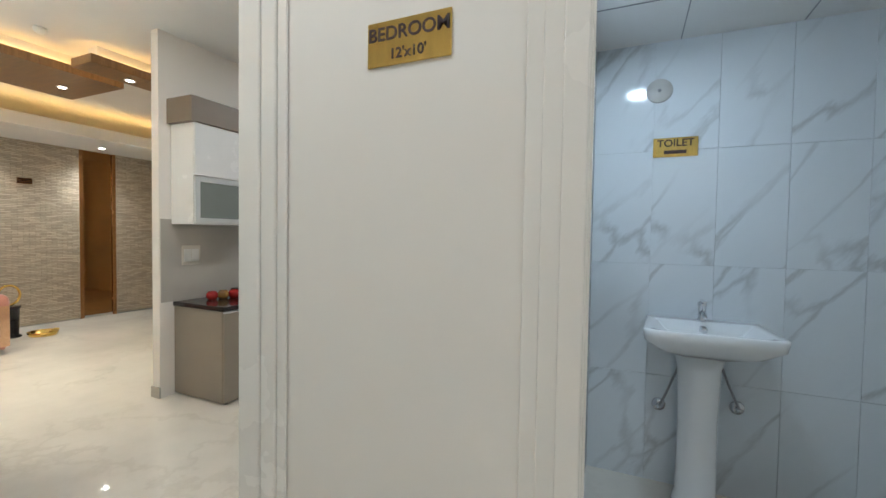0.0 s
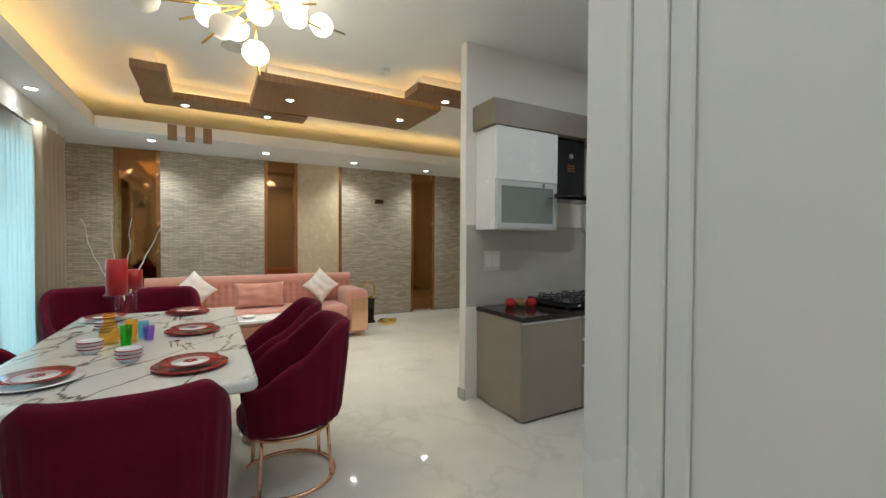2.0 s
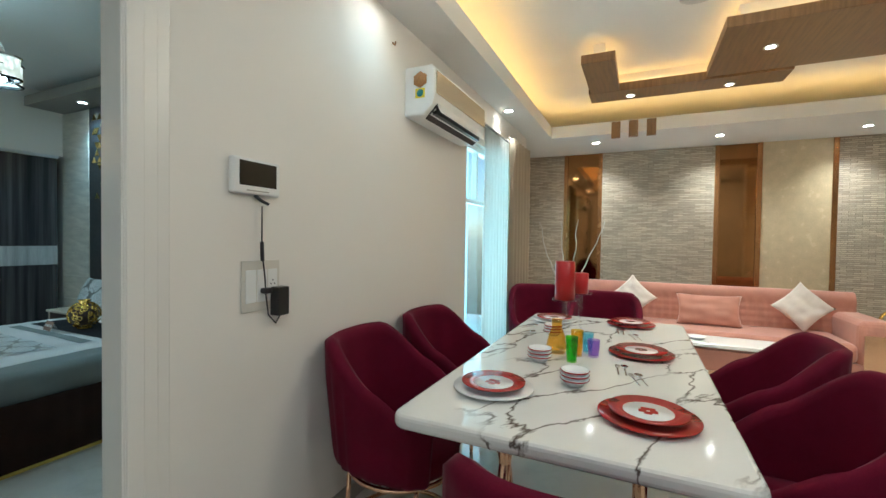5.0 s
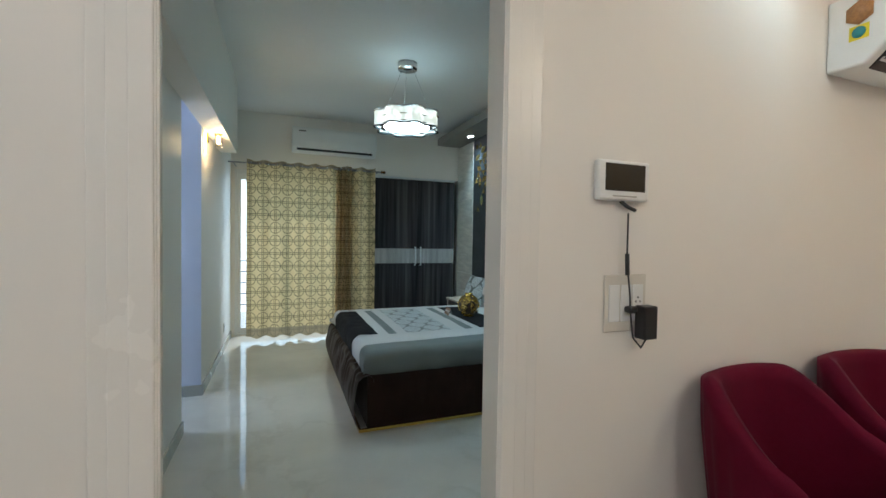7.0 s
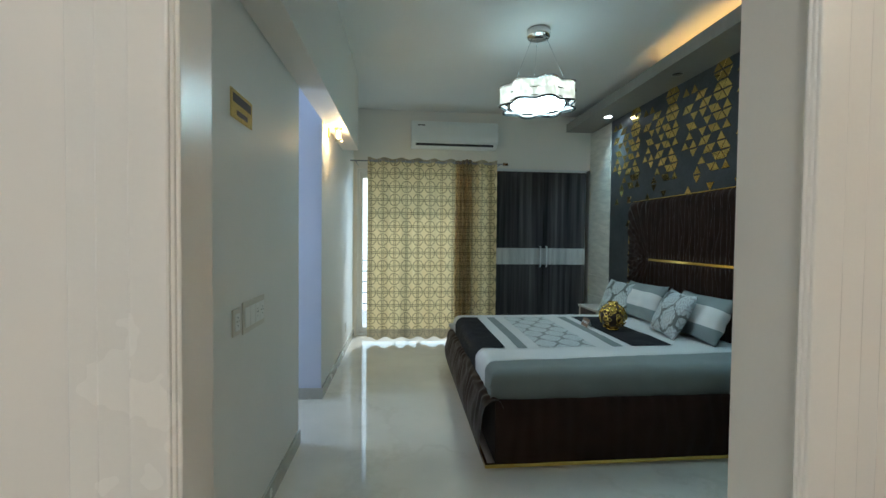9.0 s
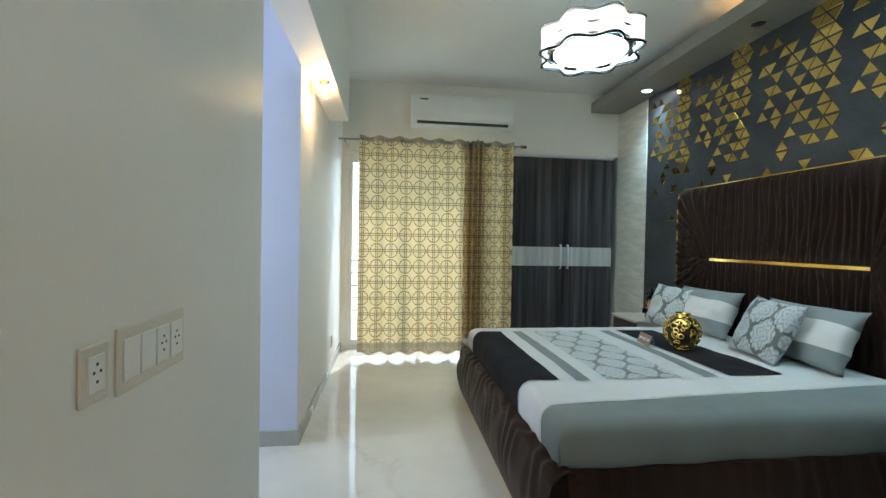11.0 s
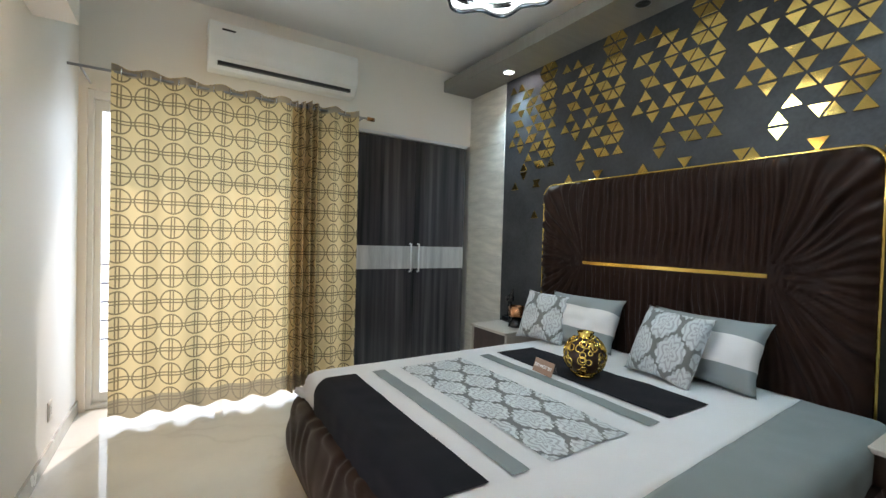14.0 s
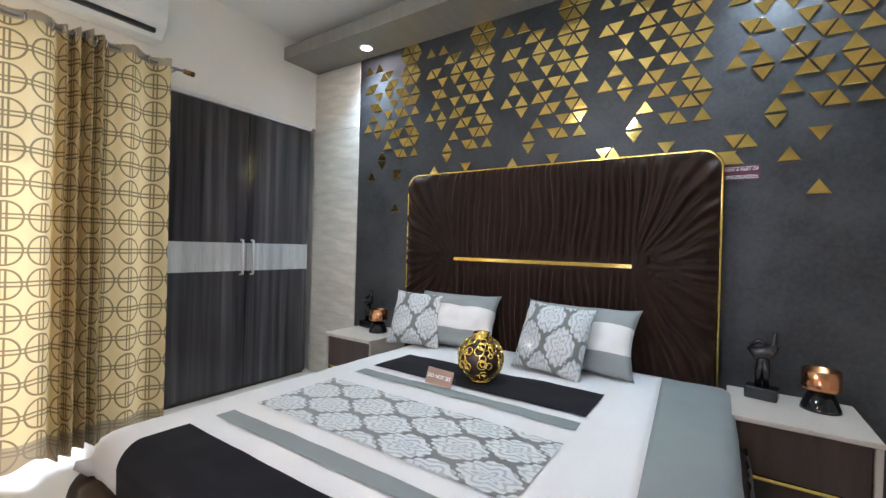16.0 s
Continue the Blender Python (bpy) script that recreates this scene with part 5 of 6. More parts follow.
part("tabletop", table_slab(), "table_marble", table)
for sx in (-0.78, 0.78):
    for sy in (-0.28, 0.28):
        part("leg", tube([(sx - 0.16, sy, 0.012), (sx + 0.10, sy, TZ - 0.06)], 0.028, 12), "rose_gold", table, "slanted rose-gold leg")
        part("leg", tube([(sx + 0.16, sy, 0.012), (sx - 0.10, sy, TZ - 0.06)], 0.028, 12), "rose_gold", table, "slanted rose-gold leg")
    part("base_plate", boxes((sx - 0.25, -0.34, 0, sx + 0.25, 0.34, 0.02), bevel=0.006), "rose_gold", table)


# ---- dining chairs: tub shell on a ring frame; faces its own +y ----
def chair_shell():
    """Closed shell round the seat: outer and inner face joined at the rim."""
    n, m = 72, 14
    lim = radians(138)
    def point(u, v, inner):
        a = -lim + 2 * lim * u
        c = (math.cos(a) + 1) / 2
        q = min(1, max(0, (abs(a) - radians(38)) / radians(92)))
        q = q * q * (3 - 2 * q)
        top = 0.985 - 0.35 * q
        z0 = 0.36
        z = z0 + (top - z0) * v
        flare = 0.035 * (z - z0) / 0.6
        rx, ry = 0.285 + flare, 0.285 + flare * 1.8
        if inner:
            rx, ry = rx - 0.055, ry - 0.060
        else:
            rib = 0.011 * abs(math.sin(a * 13)) * min(1, 4 * (1 - v)) 
            rx, ry = rx + rib, ry + rib
            under = max(0, 0.12 - v) / 0.12
            rx, ry = rx - 0.07 * under ** 2, ry - 0.07 * under ** 2
        ex = 0.75
        x, y = math.sin(a), -math.cos(a)
        x, y = math.copysign(abs(x) ** ex, x), math.copysign(abs(y) ** ex, y)
        return Vector((rx * x, ry * y, z))
    bm = bmesh.new()
    loops = []
    for i in range(n + 1):
        u = i / n
        prof = [point(u, j / m, False) for j in range(m + 1)]
        o, inn = point(u, 1, False), point(u, 1, True)
        prof.append((o + inn) / 2 + Vector((0, 0, 0.022)))
        prof += [point(u, j / m, True) for j in range(m, 0, -1)]
        loops.append([bm.verts.new(p) for p in prof])
    for a, b in zip(loops, loops[1:]):
        for k in range(len(a) - 1):
            f = bm.faces.new((a[k], b[k], b[k + 1], a[k + 1]))
            f.smooth = True
        bm.faces.new((a[-1], b[-1], b[0], a[0]))
    bm.faces.new(loops[0])
    bm.faces.new(loops[-1][::-1])
    bmesh.ops.recalc_face_normals(bm, faces=bm.faces)
    return bm


def dining_chair():
    ob = thing("dining_chair", pose(-3.47, 0.95, 0, 0, 0, 180), "burgundy velvet tub dining chair on a rose-gold ring base", "dining chair", "chairs round the table")
    part("backrest", chair_shell(), "velvet", ob)
    part("seat", lathe([(0.0, 0.36), (0.235, 0.36), (0.26, 0.39), (0.262, 0.46), (0.235, 0.495), (0.12, 0.505), (0.0, 0.507)], 36, Matrix.Diagonal((1, 1.04, 1, 1))), "velvet", ob)
    ring = [(0.27 * math.sin(a), -0.27 * math.cos(a), 0.014) for a in [radians(-140 + 280 * k / 40) for k in range(41)]]
    part("floor_ring", tube(ring, 0.012, 8), "rose_gold", ob)
    under = [(0.25 * math.sin(a), -0.25 * math.cos(a), 0.345) for a in [2 * math.pi * k / 36 for k in range(36)]]
    part("seat_ring", tube(under, 0.012, 8, closed=True), "rose_gold", ob)
    for a in (-130, -35, 35, 130):
        t, s = radians(a), 0.27
        part("leg", tube([(s * math.sin(t), -s * math.cos(t), 0.012), (0.25 * math.sin(t), -0.25 * math.cos(t), 0.35)], 0.011, 8), "rose_gold", ob)
    for piece in ob.children:
        piece.data.transform(Matrix.Diagonal((1.08, 1.08, 1.0, 1.0)))
    return ob


chair = dining_chair()
for x, y, turn in ((-4.28, 0.96, 178), (-3.37, -0.70, 3), (-4.13, -0.70, -2), (-2.66, 0.26, 91), (-5.66, 0.10, -90), (-5.98, -0.55, -70)):
    copy_thing(chair, pose(x, y, 0, 0, 0, turn))


# ---- on the table ----
def plate_set(x, y, charger, label):
    ob = thing("plate_setting", pose(x, y, TZ) @ Matrix.Diagonal((1.15, 1.15, 1.1, 1.0)), label, "plates", "plates on the table")
    def dish(r, z):
        return [(0.0, z + 0.004), (r * 0.62, z + 0.004), (r, z + 0.016), (r, z + 0.020), (r * 0.62, z + 0.009), (0.0, z + 0.009)]
    part("charger", lathe(dish(0.155, 0.0), 40), charger, ob)
    part("dinner_plate", lathe([(0.075, 0.0265), (0.082, 0.0265), (0.122, 0.036), (0.122, 0.040), (0.080, 0.0315), (0.075, 0.0315)], 40), "dinner_red", ob, "red rimmed dinner plate")
    part("plate_centre", lathe([(0.0, 0.024), (0.077, 0.024), (0.077, 0.032), (0.0, 0.032)], 40), "ceramic", ob, "white plate centre")
    bm = bmesh.new()
    for k in range(5):
        a = 2 * math.pi * k / 5
        box_into(bm, (0.018 * math.cos(a) - 0.012, 0.018 * math.sin(a) - 0.012, 0.032), (0.018 * math.cos(a) + 0.012, 0.018 * math.sin(a) + 0.012, 0.033), 0.0004)
    part("motif", bm, "dinner_red", ob)
    return ob


for x, y in ((-3.24, 0.43), (-4.22, 0.41), (-5.15, 0.34)):
    plate_set(x, y, "dinner_red", "red and white dinner plates stacked on a red charger")
for x, y in ((-3.28, -0.19), (-5.05, -0.24)):
    plate_set(x, y, "ceramic", "red and white dinner plate on a white patterned charger")


def bowl_stack(x, y, n=3):
    ob = thing("bowl_stack", pose(x, y, TZ) @ Matrix.Scale(1.1, 4), "stack of white bowls with red bands", "bowls", "bowls on the table")
    for i in range(n):
        z = 0.018 * i
        part("bowl", lathe([(0.0, z + 0.002), (0.03, z), (0.048, z + 0.020), (0.058, z + 0.036), (0.054, z + 0.036), (0.04, z + 0.014), (0.0, z + 0.010)], 30), "ceramic", ob)
        part("band", lathe([(0.0545, z + 0.0275), (0.0592, z + 0.034), (0.0600, z + 0.033), (0.0555, z + 0.0265)], 30), "dinner_red", ob, "red band")


for x, y in ((-3.82, -0.10), (-3.50, 0.13), (-4.51, -0.15)):
    bowl_stack(x, y)


def candle_stand(x, y, stem, r, h):
    ob = thing("candle_stand", pose(x, y, TZ), "red pillar candle on a clear glass stand", "candle", "candles on the table")
    part("stand", lathe([(0.0, 0.0), (0.05, 0.0), (0.05, 0.006), (0.012, 0.018), (0.010, stem * 0.5), (0.014, stem - 0.03), (0.016, stem - 0.012), (0.075, stem - 0.004), (0.078, stem + 0.006), (0.0, stem)], 28), "clear_glass", ob)
    part("candle", lathe([(0.0, stem + 0.001), (r, stem + 0.001), (r, stem + h), (r - 0.008, stem + h + 0.003), (r * 0.5, stem + h - 0.004), (0.0, stem + h - 0.006)], 32), "candle_red", ob, "red wax pillar")
    part("wick", tube([(0, 0, stem + h - 0.008), (0.002, 0, stem + h + 0.010)], 0.0015, 5), "black_plastic", ob)


candle_stand(-4.20, -0.03, 0.30, 0.060, 0.24)
candle_stand(-4.42, 0.04, 0.32, 0.048, 0.135)
for name, tint in (("glass_yellow", (1.0, 0.82, 0.25)), ("glass_green", (0.42, 0.90, 0.12)), ("glass_violet", (0.76, 0.62, 0.96)), ("glass_amber", (1.0, 0.86, 0.50)), ("glass_blue", (0.60, 0.88, 0.97))):
    thin_glass(name, tint)
for tint, colour, x, y, r, h in (("glass_green", "green", -3.90, 0.06, 0.034, 0.14), ("glass_yellow", "yellow", -4.04, 0.07, 0.036, 0.15), ("glass_violet", "violet", -4.06, 0.16, 0.036, 0.10), ("glass_blue", "blue", -4.14, 0.12, 0.034, 0.12)):
    ob = link("tumbler", lathe([(0.0, 0.0), (r * 0.8, 0.0), (r, h), (r - 0.003, h), (r * 0.8 - 0.003, 0.010), (0.0, 0.010)], 24), tint)
    ob.matrix_basis = pose(x, y, TZ)
    tagged(ob, f"{colour} tinted glass tumbler on the table", "glass", "tumblers")
jug = link("carafe", lathe([(0.0, 0.0), (0.05, 0.0), (0.062, 0.03), (0.05, 0.10), (0.03, 0.15), (0.032, 0.20), (0.029, 0.20), (0.027, 0.15), (0.046, 0.10), (0.058, 0.03), (0.0, 0.008)], 28), "glass_amber")
jug.matrix_basis = pose(-4.06, -0.05, TZ)
tagged(jug, "amber tinted glass carafe on the table", "carafe")


def fork(x, y, turn):
    ob = thing("cutlery", pose(x, y, TZ, 0, 0, turn), "steel fork and spoon lying on the table", "cutlery", "cutlery on the table")
    for dx, round_head in ((0.0, False), (0.035, True)):
        bm = boxes((dx - 0.004, -0.09, 0.001, dx + 0.004, 0.04, 0.004), bevel=0.001)
        if round_head:
            b = lathe([(0.0, 0.002), (0.018, 0.006), (0.019, 0.008), (0.0, 0.004)], 16, Matrix.Translation((dx, 0.065, 0)) @ Matrix.Diagonal((1, 1.5, 1, 1)))
            mesh = bpy.data.meshes.new("t")
            b.to_mesh(mesh)
            b.free()
            bm.from_mesh(mesh)
            bpy.data.meshes.remove(mesh)
        else:
            for k in range(4):
                box_into(bm, (dx - 0.010 + 0.006 * k, 0.04, 0.002), (dx - 0.007 + 0.006 * k, 0.095, 0.005))
        part("spoon" if round_head else "fork", bm, "chrome", ob)


for x, y, turn in ((-3.72, 0.38, 105), (-4.70, 0.36, 105), (-4.50, -0.36, 70), (-4.75, -0.40, 60), (-3.85, 0.30, 95), (-4.85, 0.26, 95)):
    fork(x, y, turn)


def branches():
    ob = thing("branch_vase", pose(-6.62, -0.35, 0), "tall vase with pale bare branches on the floor", "vase")
    part("vase", lathe([(0.0, 0.0), (0.09, 0.0), (0.13, 0.2), (0.12, 0.5), (0.06, 0.7), (0.07, 0.78), (0.06, 0.78), (0.05, 0.7), (0.0, 0.6)], 28), "ceramic", ob)
    rnd = random.Random(7)
    for k in range(4):
        x, y, z = 0.0, 0.0, 0.72
        dx, dy = rnd.uniform(-0.015, 0.015), -0.055 + 0.035 * k
        path, rad = [(x, y, z)], [0.010]
        for i in range(12):
            x, y, z = x + dx + rnd.uniform(-0.02, 0.02), y + dy * 0.55 + rnd.uniform(-0.022, 0.022), z + 0.085
            path.append((x, y, z))
            rad.append(0.010 - 0.0006 * i)
        part("branch", tube(path, rad, 6), "branch_pale", ob)


branches()


# ---- sofa ----
def sofa():
    ob = thing("sofa", pose(-7.50, 1.17, 0), "long blush-pink velvet sofa with quilted back", "sofa")
    part("base", boxes((-0.45, -1.50, 0.06, 0.45, 1.50, 0.30), bevel=0.02, seg=2), "sofa_velvet", ob)
    part("seat", boxes((-0.30, -1.24, 0.30, 0.47, 1.24, 0.50), bevel=0.06, seg=3), "sofa_velvet", ob)
    def back(u, v):
        y = -1.46 + 2.92 * u
        if v < 0.5:
            z, q = 0.48 + 0.36 * (v / 0.5), 0.012 * math.sin(34 * (y + (v * 0.8))) * math.sin(34 * (y - (v * 0.8)))
            return (-0.22 - 0.10 * v + q, y, z)
        a = math.pi * (v - 0.5) / 0.5
        return (-0.36 + 0.10 * math.cos(a), y, 0.84 + 0.12 * math.sin(a))
    part("backrest", sheet(160, 30, back), "sofa_velvet", ob, "quilted pink backrest with a rolled top")
    part("back_shell", boxes((-0.48, -1.46, 0.06, -0.30, 1.46, 0.86), bevel=0.03, seg=2), "sofa_velvet", ob)
    for s in (-1, 1):
        part("armrest", boxes((-0.45, s * 1.24, 0.06, 0.46, s * 1.56, 0.74), bevel=0.09, seg=4), "sofa_velvet", ob)
        part("arm_trim", boxes((0.46, s * 1.27, 0.10, 0.468, s * 1.53, 0.60), bevel=0.003), "rose_gold", ob, "rose-gold arm inlay")
    for x in (-0.38, 0.38):
        for y in (-1.4, 0, 1.4):
            part("foot", boxes((x - 0.03, y - 0.03, 0, x + 0.03, y + 0.03, 0.06)), "rose_gold", ob)


sofa()
stand_cushion("cushion", 0.42, 0.42, 0.15, -7.46, 0.32, 0.59, 18, 0, 45, "cushion_white", "white ribbed square cushion standing on its corner", "cushion", "sofa cushions")
stand_cushion("cushion", 0.42, 0.42, 0.15, -7.46, 2.08, 0.59, 18, 0, 45, "cushion_white", "white ribbed square cushion standing on its corner", "cushion", "sofa cushions")
stand_cushion("cushion", 0.70, 0.40, 0.16, -7.43, 1.17, 0.49, 18, 0, 0, "sofa_velvet", "blush-pink oblong cushion on the sofa", "cushion", "sofa cushions")
coffee = thing("coffee_table", pose(-6.60, 1.25, 0), "low white-topped coffee table before the sofa", "coffee table")
part("tabletop", boxes((-0.22, -0.55, 0.46, 0.22, 0.55, 0.50), bevel=0.008), "ceramic", coffee)
for sx in (-0.18, 0.18):
    for sy in (-0.5, 0.5):
        part("leg", tube([(sx, sy, 0), (sx, sy, 0.46)], 0.012), "rose_gold", coffee)
dish = link("dish", lathe([(0.0, 0.0), (0.06, 0.0), (0.10, 0.03), (0.095, 0.03), (0.05, 0.008), (0.0, 0.008)], 24), "ceramic")
dish.matrix_basis = pose(-6.58, 0.95, 0.50)
tagged(dish, "small white dish on the coffee table", "dish")
tray = thing("floor_tray", pose(-7.87, 3.36, 0), "round brass tray with a handle on the floor", "tray")
part("rim", lathe([(0.0, 0.012), (0.15, 0.012), (0.17, 0.06), (0.175, 0.06), (0.155, 0.0), (0.0, 0.0)], 32), "gold", tray)
part("handle", tube([(0.15, 0.0, 0.05), (0.19, 0.06, 0.11), (0.22, 0.1, 0.10)], 0.010), "gold", tray)
side = thing("side_lamp", pose(-8.10, 3.08, 0), "dark side stand with a gold ring lamp", "lamp")
part("stand", lathe([(0.0, 0.0), (0.13, 0.0), (0.13, 0.02), (0.10, 0.04), (0.11, 0.40), (0.13, 0.44), (0.0, 0.44)], 28), "black_gloss", side)
part("ring", tube([(0, 0.12 * math.cos(a), 0.60 + 0.14 * math.sin(a)) for a in [2 * math.pi * k / 28 for k in range(28)]], 0.016, 8, closed=True), "gold", side)

# ---- dining wall: intercom, air conditioner, balcony window ----
def intercom():
    ob = thing("intercom", pose(-2.75, -1.08, 1.742) @ Matrix.Diagonal((0.92, 1, 0.86, 1)), "white wall intercom monitor with a dark screen", "intercom")
    part("body", boxes((-0.13, 0.0, -0.085, 0.13, 0.032, 0.085), bevel=0.012, seg=3), "white_plastic", ob)
    part("screen", boxes((-0.105, 0.030, -0.045, 0.098, 0.034, 0.070), bevel=0.002), "screen_dark", ob, "dark blank screen")
    part("speaker_slot", boxes((-0.06, 0.031, -0.070, 0.06, 0.0335, -0.064)), "skirting", ob)
    part("cable", tube([(0.0, 0.012, -0.085), (-0.03, 0.02, -0.11), (-0.06, 0.03, -0.125)], 0.008), "black_plastic", ob)


intercom()
sw = switch_plate(-2.79, -1.079, 1.289, FACE_PY, 0.20, 0.215, 3, "white switch and socket plate under the intercom", "", 1)
adapter = thing("power_adapter", pose(-2.862, -1.068, 1.225), "black power adapter plugged into the wall socket", "adapter")
part("body", boxes((-0.035, 0.0, -0.07, 0.03, 0.05, 0.055), bevel=0.006, seg=2), "black_plastic", adapter)
part("lead", tube([(-0.0, 0.03, -0.07), (0.03, 0.035, -0.10), (0.065, 0.03, -0.06), (0.075, 0.025, 0.03), (0.075, 0.02, 0.10), (0.085, 0.012, 0.22), (0.085, 0.012, 0.40)], 0.0035, 6), "black_plastic", adapter)
part("inline_joint", tube([(0.083, 0.014, 0.17), (0.085, 0.012, 0.25)], 0.008), "black_plastic", adapter)
part("plug", boxes((0.045, 0.0, 0.03, 0.085, 0.035, 0.055), bevel=0.008, seg=2), "black_plastic", adapter)
ac = air_conditioner("air_conditioner", pose(-4.47, -1.079, 2.322, 0, 0, 0), 0.98, 0.33, 0.23, "white split air conditioner on the dining wall", True)
part("front_panel", boxes((-0.47, 0.226, 0.14, 0.47, 0.236, 0.29), bevel=0.004), "ac_champagne", ac, "glossy champagne front panel")
hexa = lathe([(0.0, 0.0), (0.055, 0.0), (0.055, 0.002), (0.0, 0.002)], 6)
part("sticker", shift(hexa, pose(0.492, 0.12, 0.235, 0, 90, 0)), "sticker_gold", ac, "brown hexagon sticker")
part("sticker", boxes((0.490, 0.085, 0.115, 0.4925, 0.155, 0.178)), "sticker_yellow", ac, "yellow square sticker")
part("sticker", shift(lathe([(0.0, 0.0), (0.025, 0.0), (0.025, 0.002), (0.0, 0.002)], 20), pose(0.492, 0.12, 0.147, 0, 90, 0)), "sticker_teal", ac, "teal round label")
hook = link("wall_hook", tube([(0, 0, 0.02), (0, 0.02, 0.0), (0, 0.025, 0.02)], 0.006), "bronze_trim")
hook.matrix_basis = pose(-3.82, -1.08, 2.736)
tagged(hook, "small brown hook in the wall above", "hook")


def living_window():
    ob = tagged(new("window_2"), "white framed glazed balcony door of the dining space", "balcony door", "", "structure")
    ob.location = (0, -1.165, 0)
    part("frame", boxes((-7.2, -0.04, 0, -7.14, 0.04, 2.45), (-5.19, -0.04, 0, -5.13, 0.04, 2.45), (-7.14, -0.04, 2.39, -5.19, 0.04, 2.45), (-7.14, -0.03, 1.86, -5.19, 0.03, 1.90), (-5.58, -0.03, 1.90, -5.55, 0.03, 2.39), (-6.2, -0.04, 0, -6.14, 0.04, 1.86), bevel=0.003), "white_plastic", ob)
    for x0, x1, z0, z1 in ((-6.14, -5.19, 0.0, 1.86), (-7.14, -6.2, 0.0, 1.86), (-5.55, -5.19, 1.90, 2.39), (-7.14, -5.58, 1.90, 2.39)):
        pane = part("pane", boxes((x0, -0.003, z0, x1, 0.003, z1)), "clear_glass", ob)
        pane.visible_shadow = False


living_window()


def hanging(name, x0, x1, y, z0, z1, material, label, pitch, deep, seed):
    return tagged(link(name, sheet(int(abs(x1 - x0) / pitch * 14), 14, lambda u, v: (x0 + (x1 - x0) * u, y + deep * math.sin(2 * math.pi * (x1 - x0) * u / pitch + noise.noise((u * 6, v * 2, seed))) * (0.75 + 0.25 * (1 - v)), z0 + (z1 - z0) * v), thick=0.003), material), label, "curtain")


hanging("sheer_curtain", -5.42, -6.10, -0.99, 0.02, 2.62, "sheer_white", "white sheer curtain gathered beside the window", 0.10, 0.035, 3)
hanging("drape", -6.10, -6.95, -0.95, 0.02, 2.66, "drape_beige", "long beige drape drawn to the side", 0.14, 0.045, 5)
rod2 = thing("curtain_rod", pose(0, -0.97, 2.60), "dark curtain rod on the dining wall", "curtain rod")
part("pole", tube([(-4.95, 0, 0), (-7.1, 0, 0)], 0.012), "grey_metal", rod2)
part("finial", tube([(-4.88, 0, 0), (-4.95, 0, 0)], 0.020, 12), "bronze_trim", rod2)
part("bracket", tube([(-5.0, -0.11, 0), (-5.0, -0.01, 0)], 0.008), "grey_metal", rod2)
# ---- kitchen ----
KX, KF = -3.998, -3.325


def base_unit(y0, y1, fronts, label):
    ob = thing("base_cabinet", pose(KX, y0, 0), label, "cabinet", "kitchen base cabinets")
    d, w = KF - KX, y1 - y0
    part("carcass", boxes((0.0, 0.0, 0.014, d - 0.02, w, 0.842), bevel=0.002), "cabinet_taupe", ob)
    part("plinth", boxes((0.0, 0.03, 0.0, d - 0.05, w, 0.014)), "black_plastic", ob)
    for z0, z1, kind in fronts:
        f = part(kind, boxes((d - 0.019, 0.004, z0, d, w - 0.004, z1 - 0.016), bevel=0.002), "cabinet_taupe", ob)
        part("grip", boxes((d - 0.019, 0.004, z1 - 0.016, d + 0.004, w - 0.004, z1), bevel=0.002), "aluminium", f, "slim aluminium grip edge")
    for ly in (0.05, w - 0.05):
        part("foot", lathe([(0.0, 0.0), (0.02, 0.0), (0.02, 0.014), (0.0, 0.014)], 12, pose(d - 0.04, ly, 0)), "black_plastic", ob)


base_unit(2.755, 3.44, [(0.018, 0.838, "door")], "taupe base cabinet with one door at the counter's end")
base_unit(3.44, 4.14, [(0.018, 0.40, "drawer"), (0.405, 0.635, "drawer"), (0.64, 0.838, "drawer")], "taupe base cabinet with three drawers")
base_unit(4.14, 4.84, [(0.018, 0.838, "door")], "taupe base cabinet with one door")
base_unit(4.84, 5.54, [(0.018, 0.838, "door")], "taupe base cabinet with one door")
tagged(link("countertop", boxes((KX, 2.738, 0.845, KF + 0.012, 5.56, 0.885), bevel=0.006), "granite_black"), "polished black granite kitchen worktop", "worktop")
structure("wall_backsplash", boxes((-4.0, 2.63, 0.887, -3.992, 6.4, 1.66)), "splash_tile", "pale grey-beige glossy kitchen splashback", "wall")


def wall_unit(y0, y1, label):
    ob = thing("wall_cabinet", pose(KX, y0, 1.615), label, "cabinet", "kitchen wall cabinets")
    w, d = y1 - y0, 0.33
    part("carcass", boxes((0, 0, 0, d - 0.02, w, 0.92), bevel=0.002), "cabinet_white", ob)
    part("upper_door", boxes((d - 0.02, 0.002, 0.445, d, w - 0.002, 0.92), bevel=0.003), "cabinet_white", ob)
    lower = part("glass_door", boxes((d - 0.02, 0.01, 0.015, d + 0.002, 0.055, 0.435), (d - 0.02, w - 0.055, 0.015, d + 0.002, w - 0.01, 0.435), (d - 0.02, 0.055, 0.015, d + 0.002, w - 0.055, 0.06), (d - 0.02, 0.055, 0.39, d + 0.002, w - 0.055, 0.435), bevel=0.002), "aluminium", ob, "aluminium framed lift door")
    part("pane", boxes((d - 0.016, 0.055, 0.06, d - 0.006, w - 0.055, 0.39)), "frosted_pane", lower, "frosted grey glass pane")


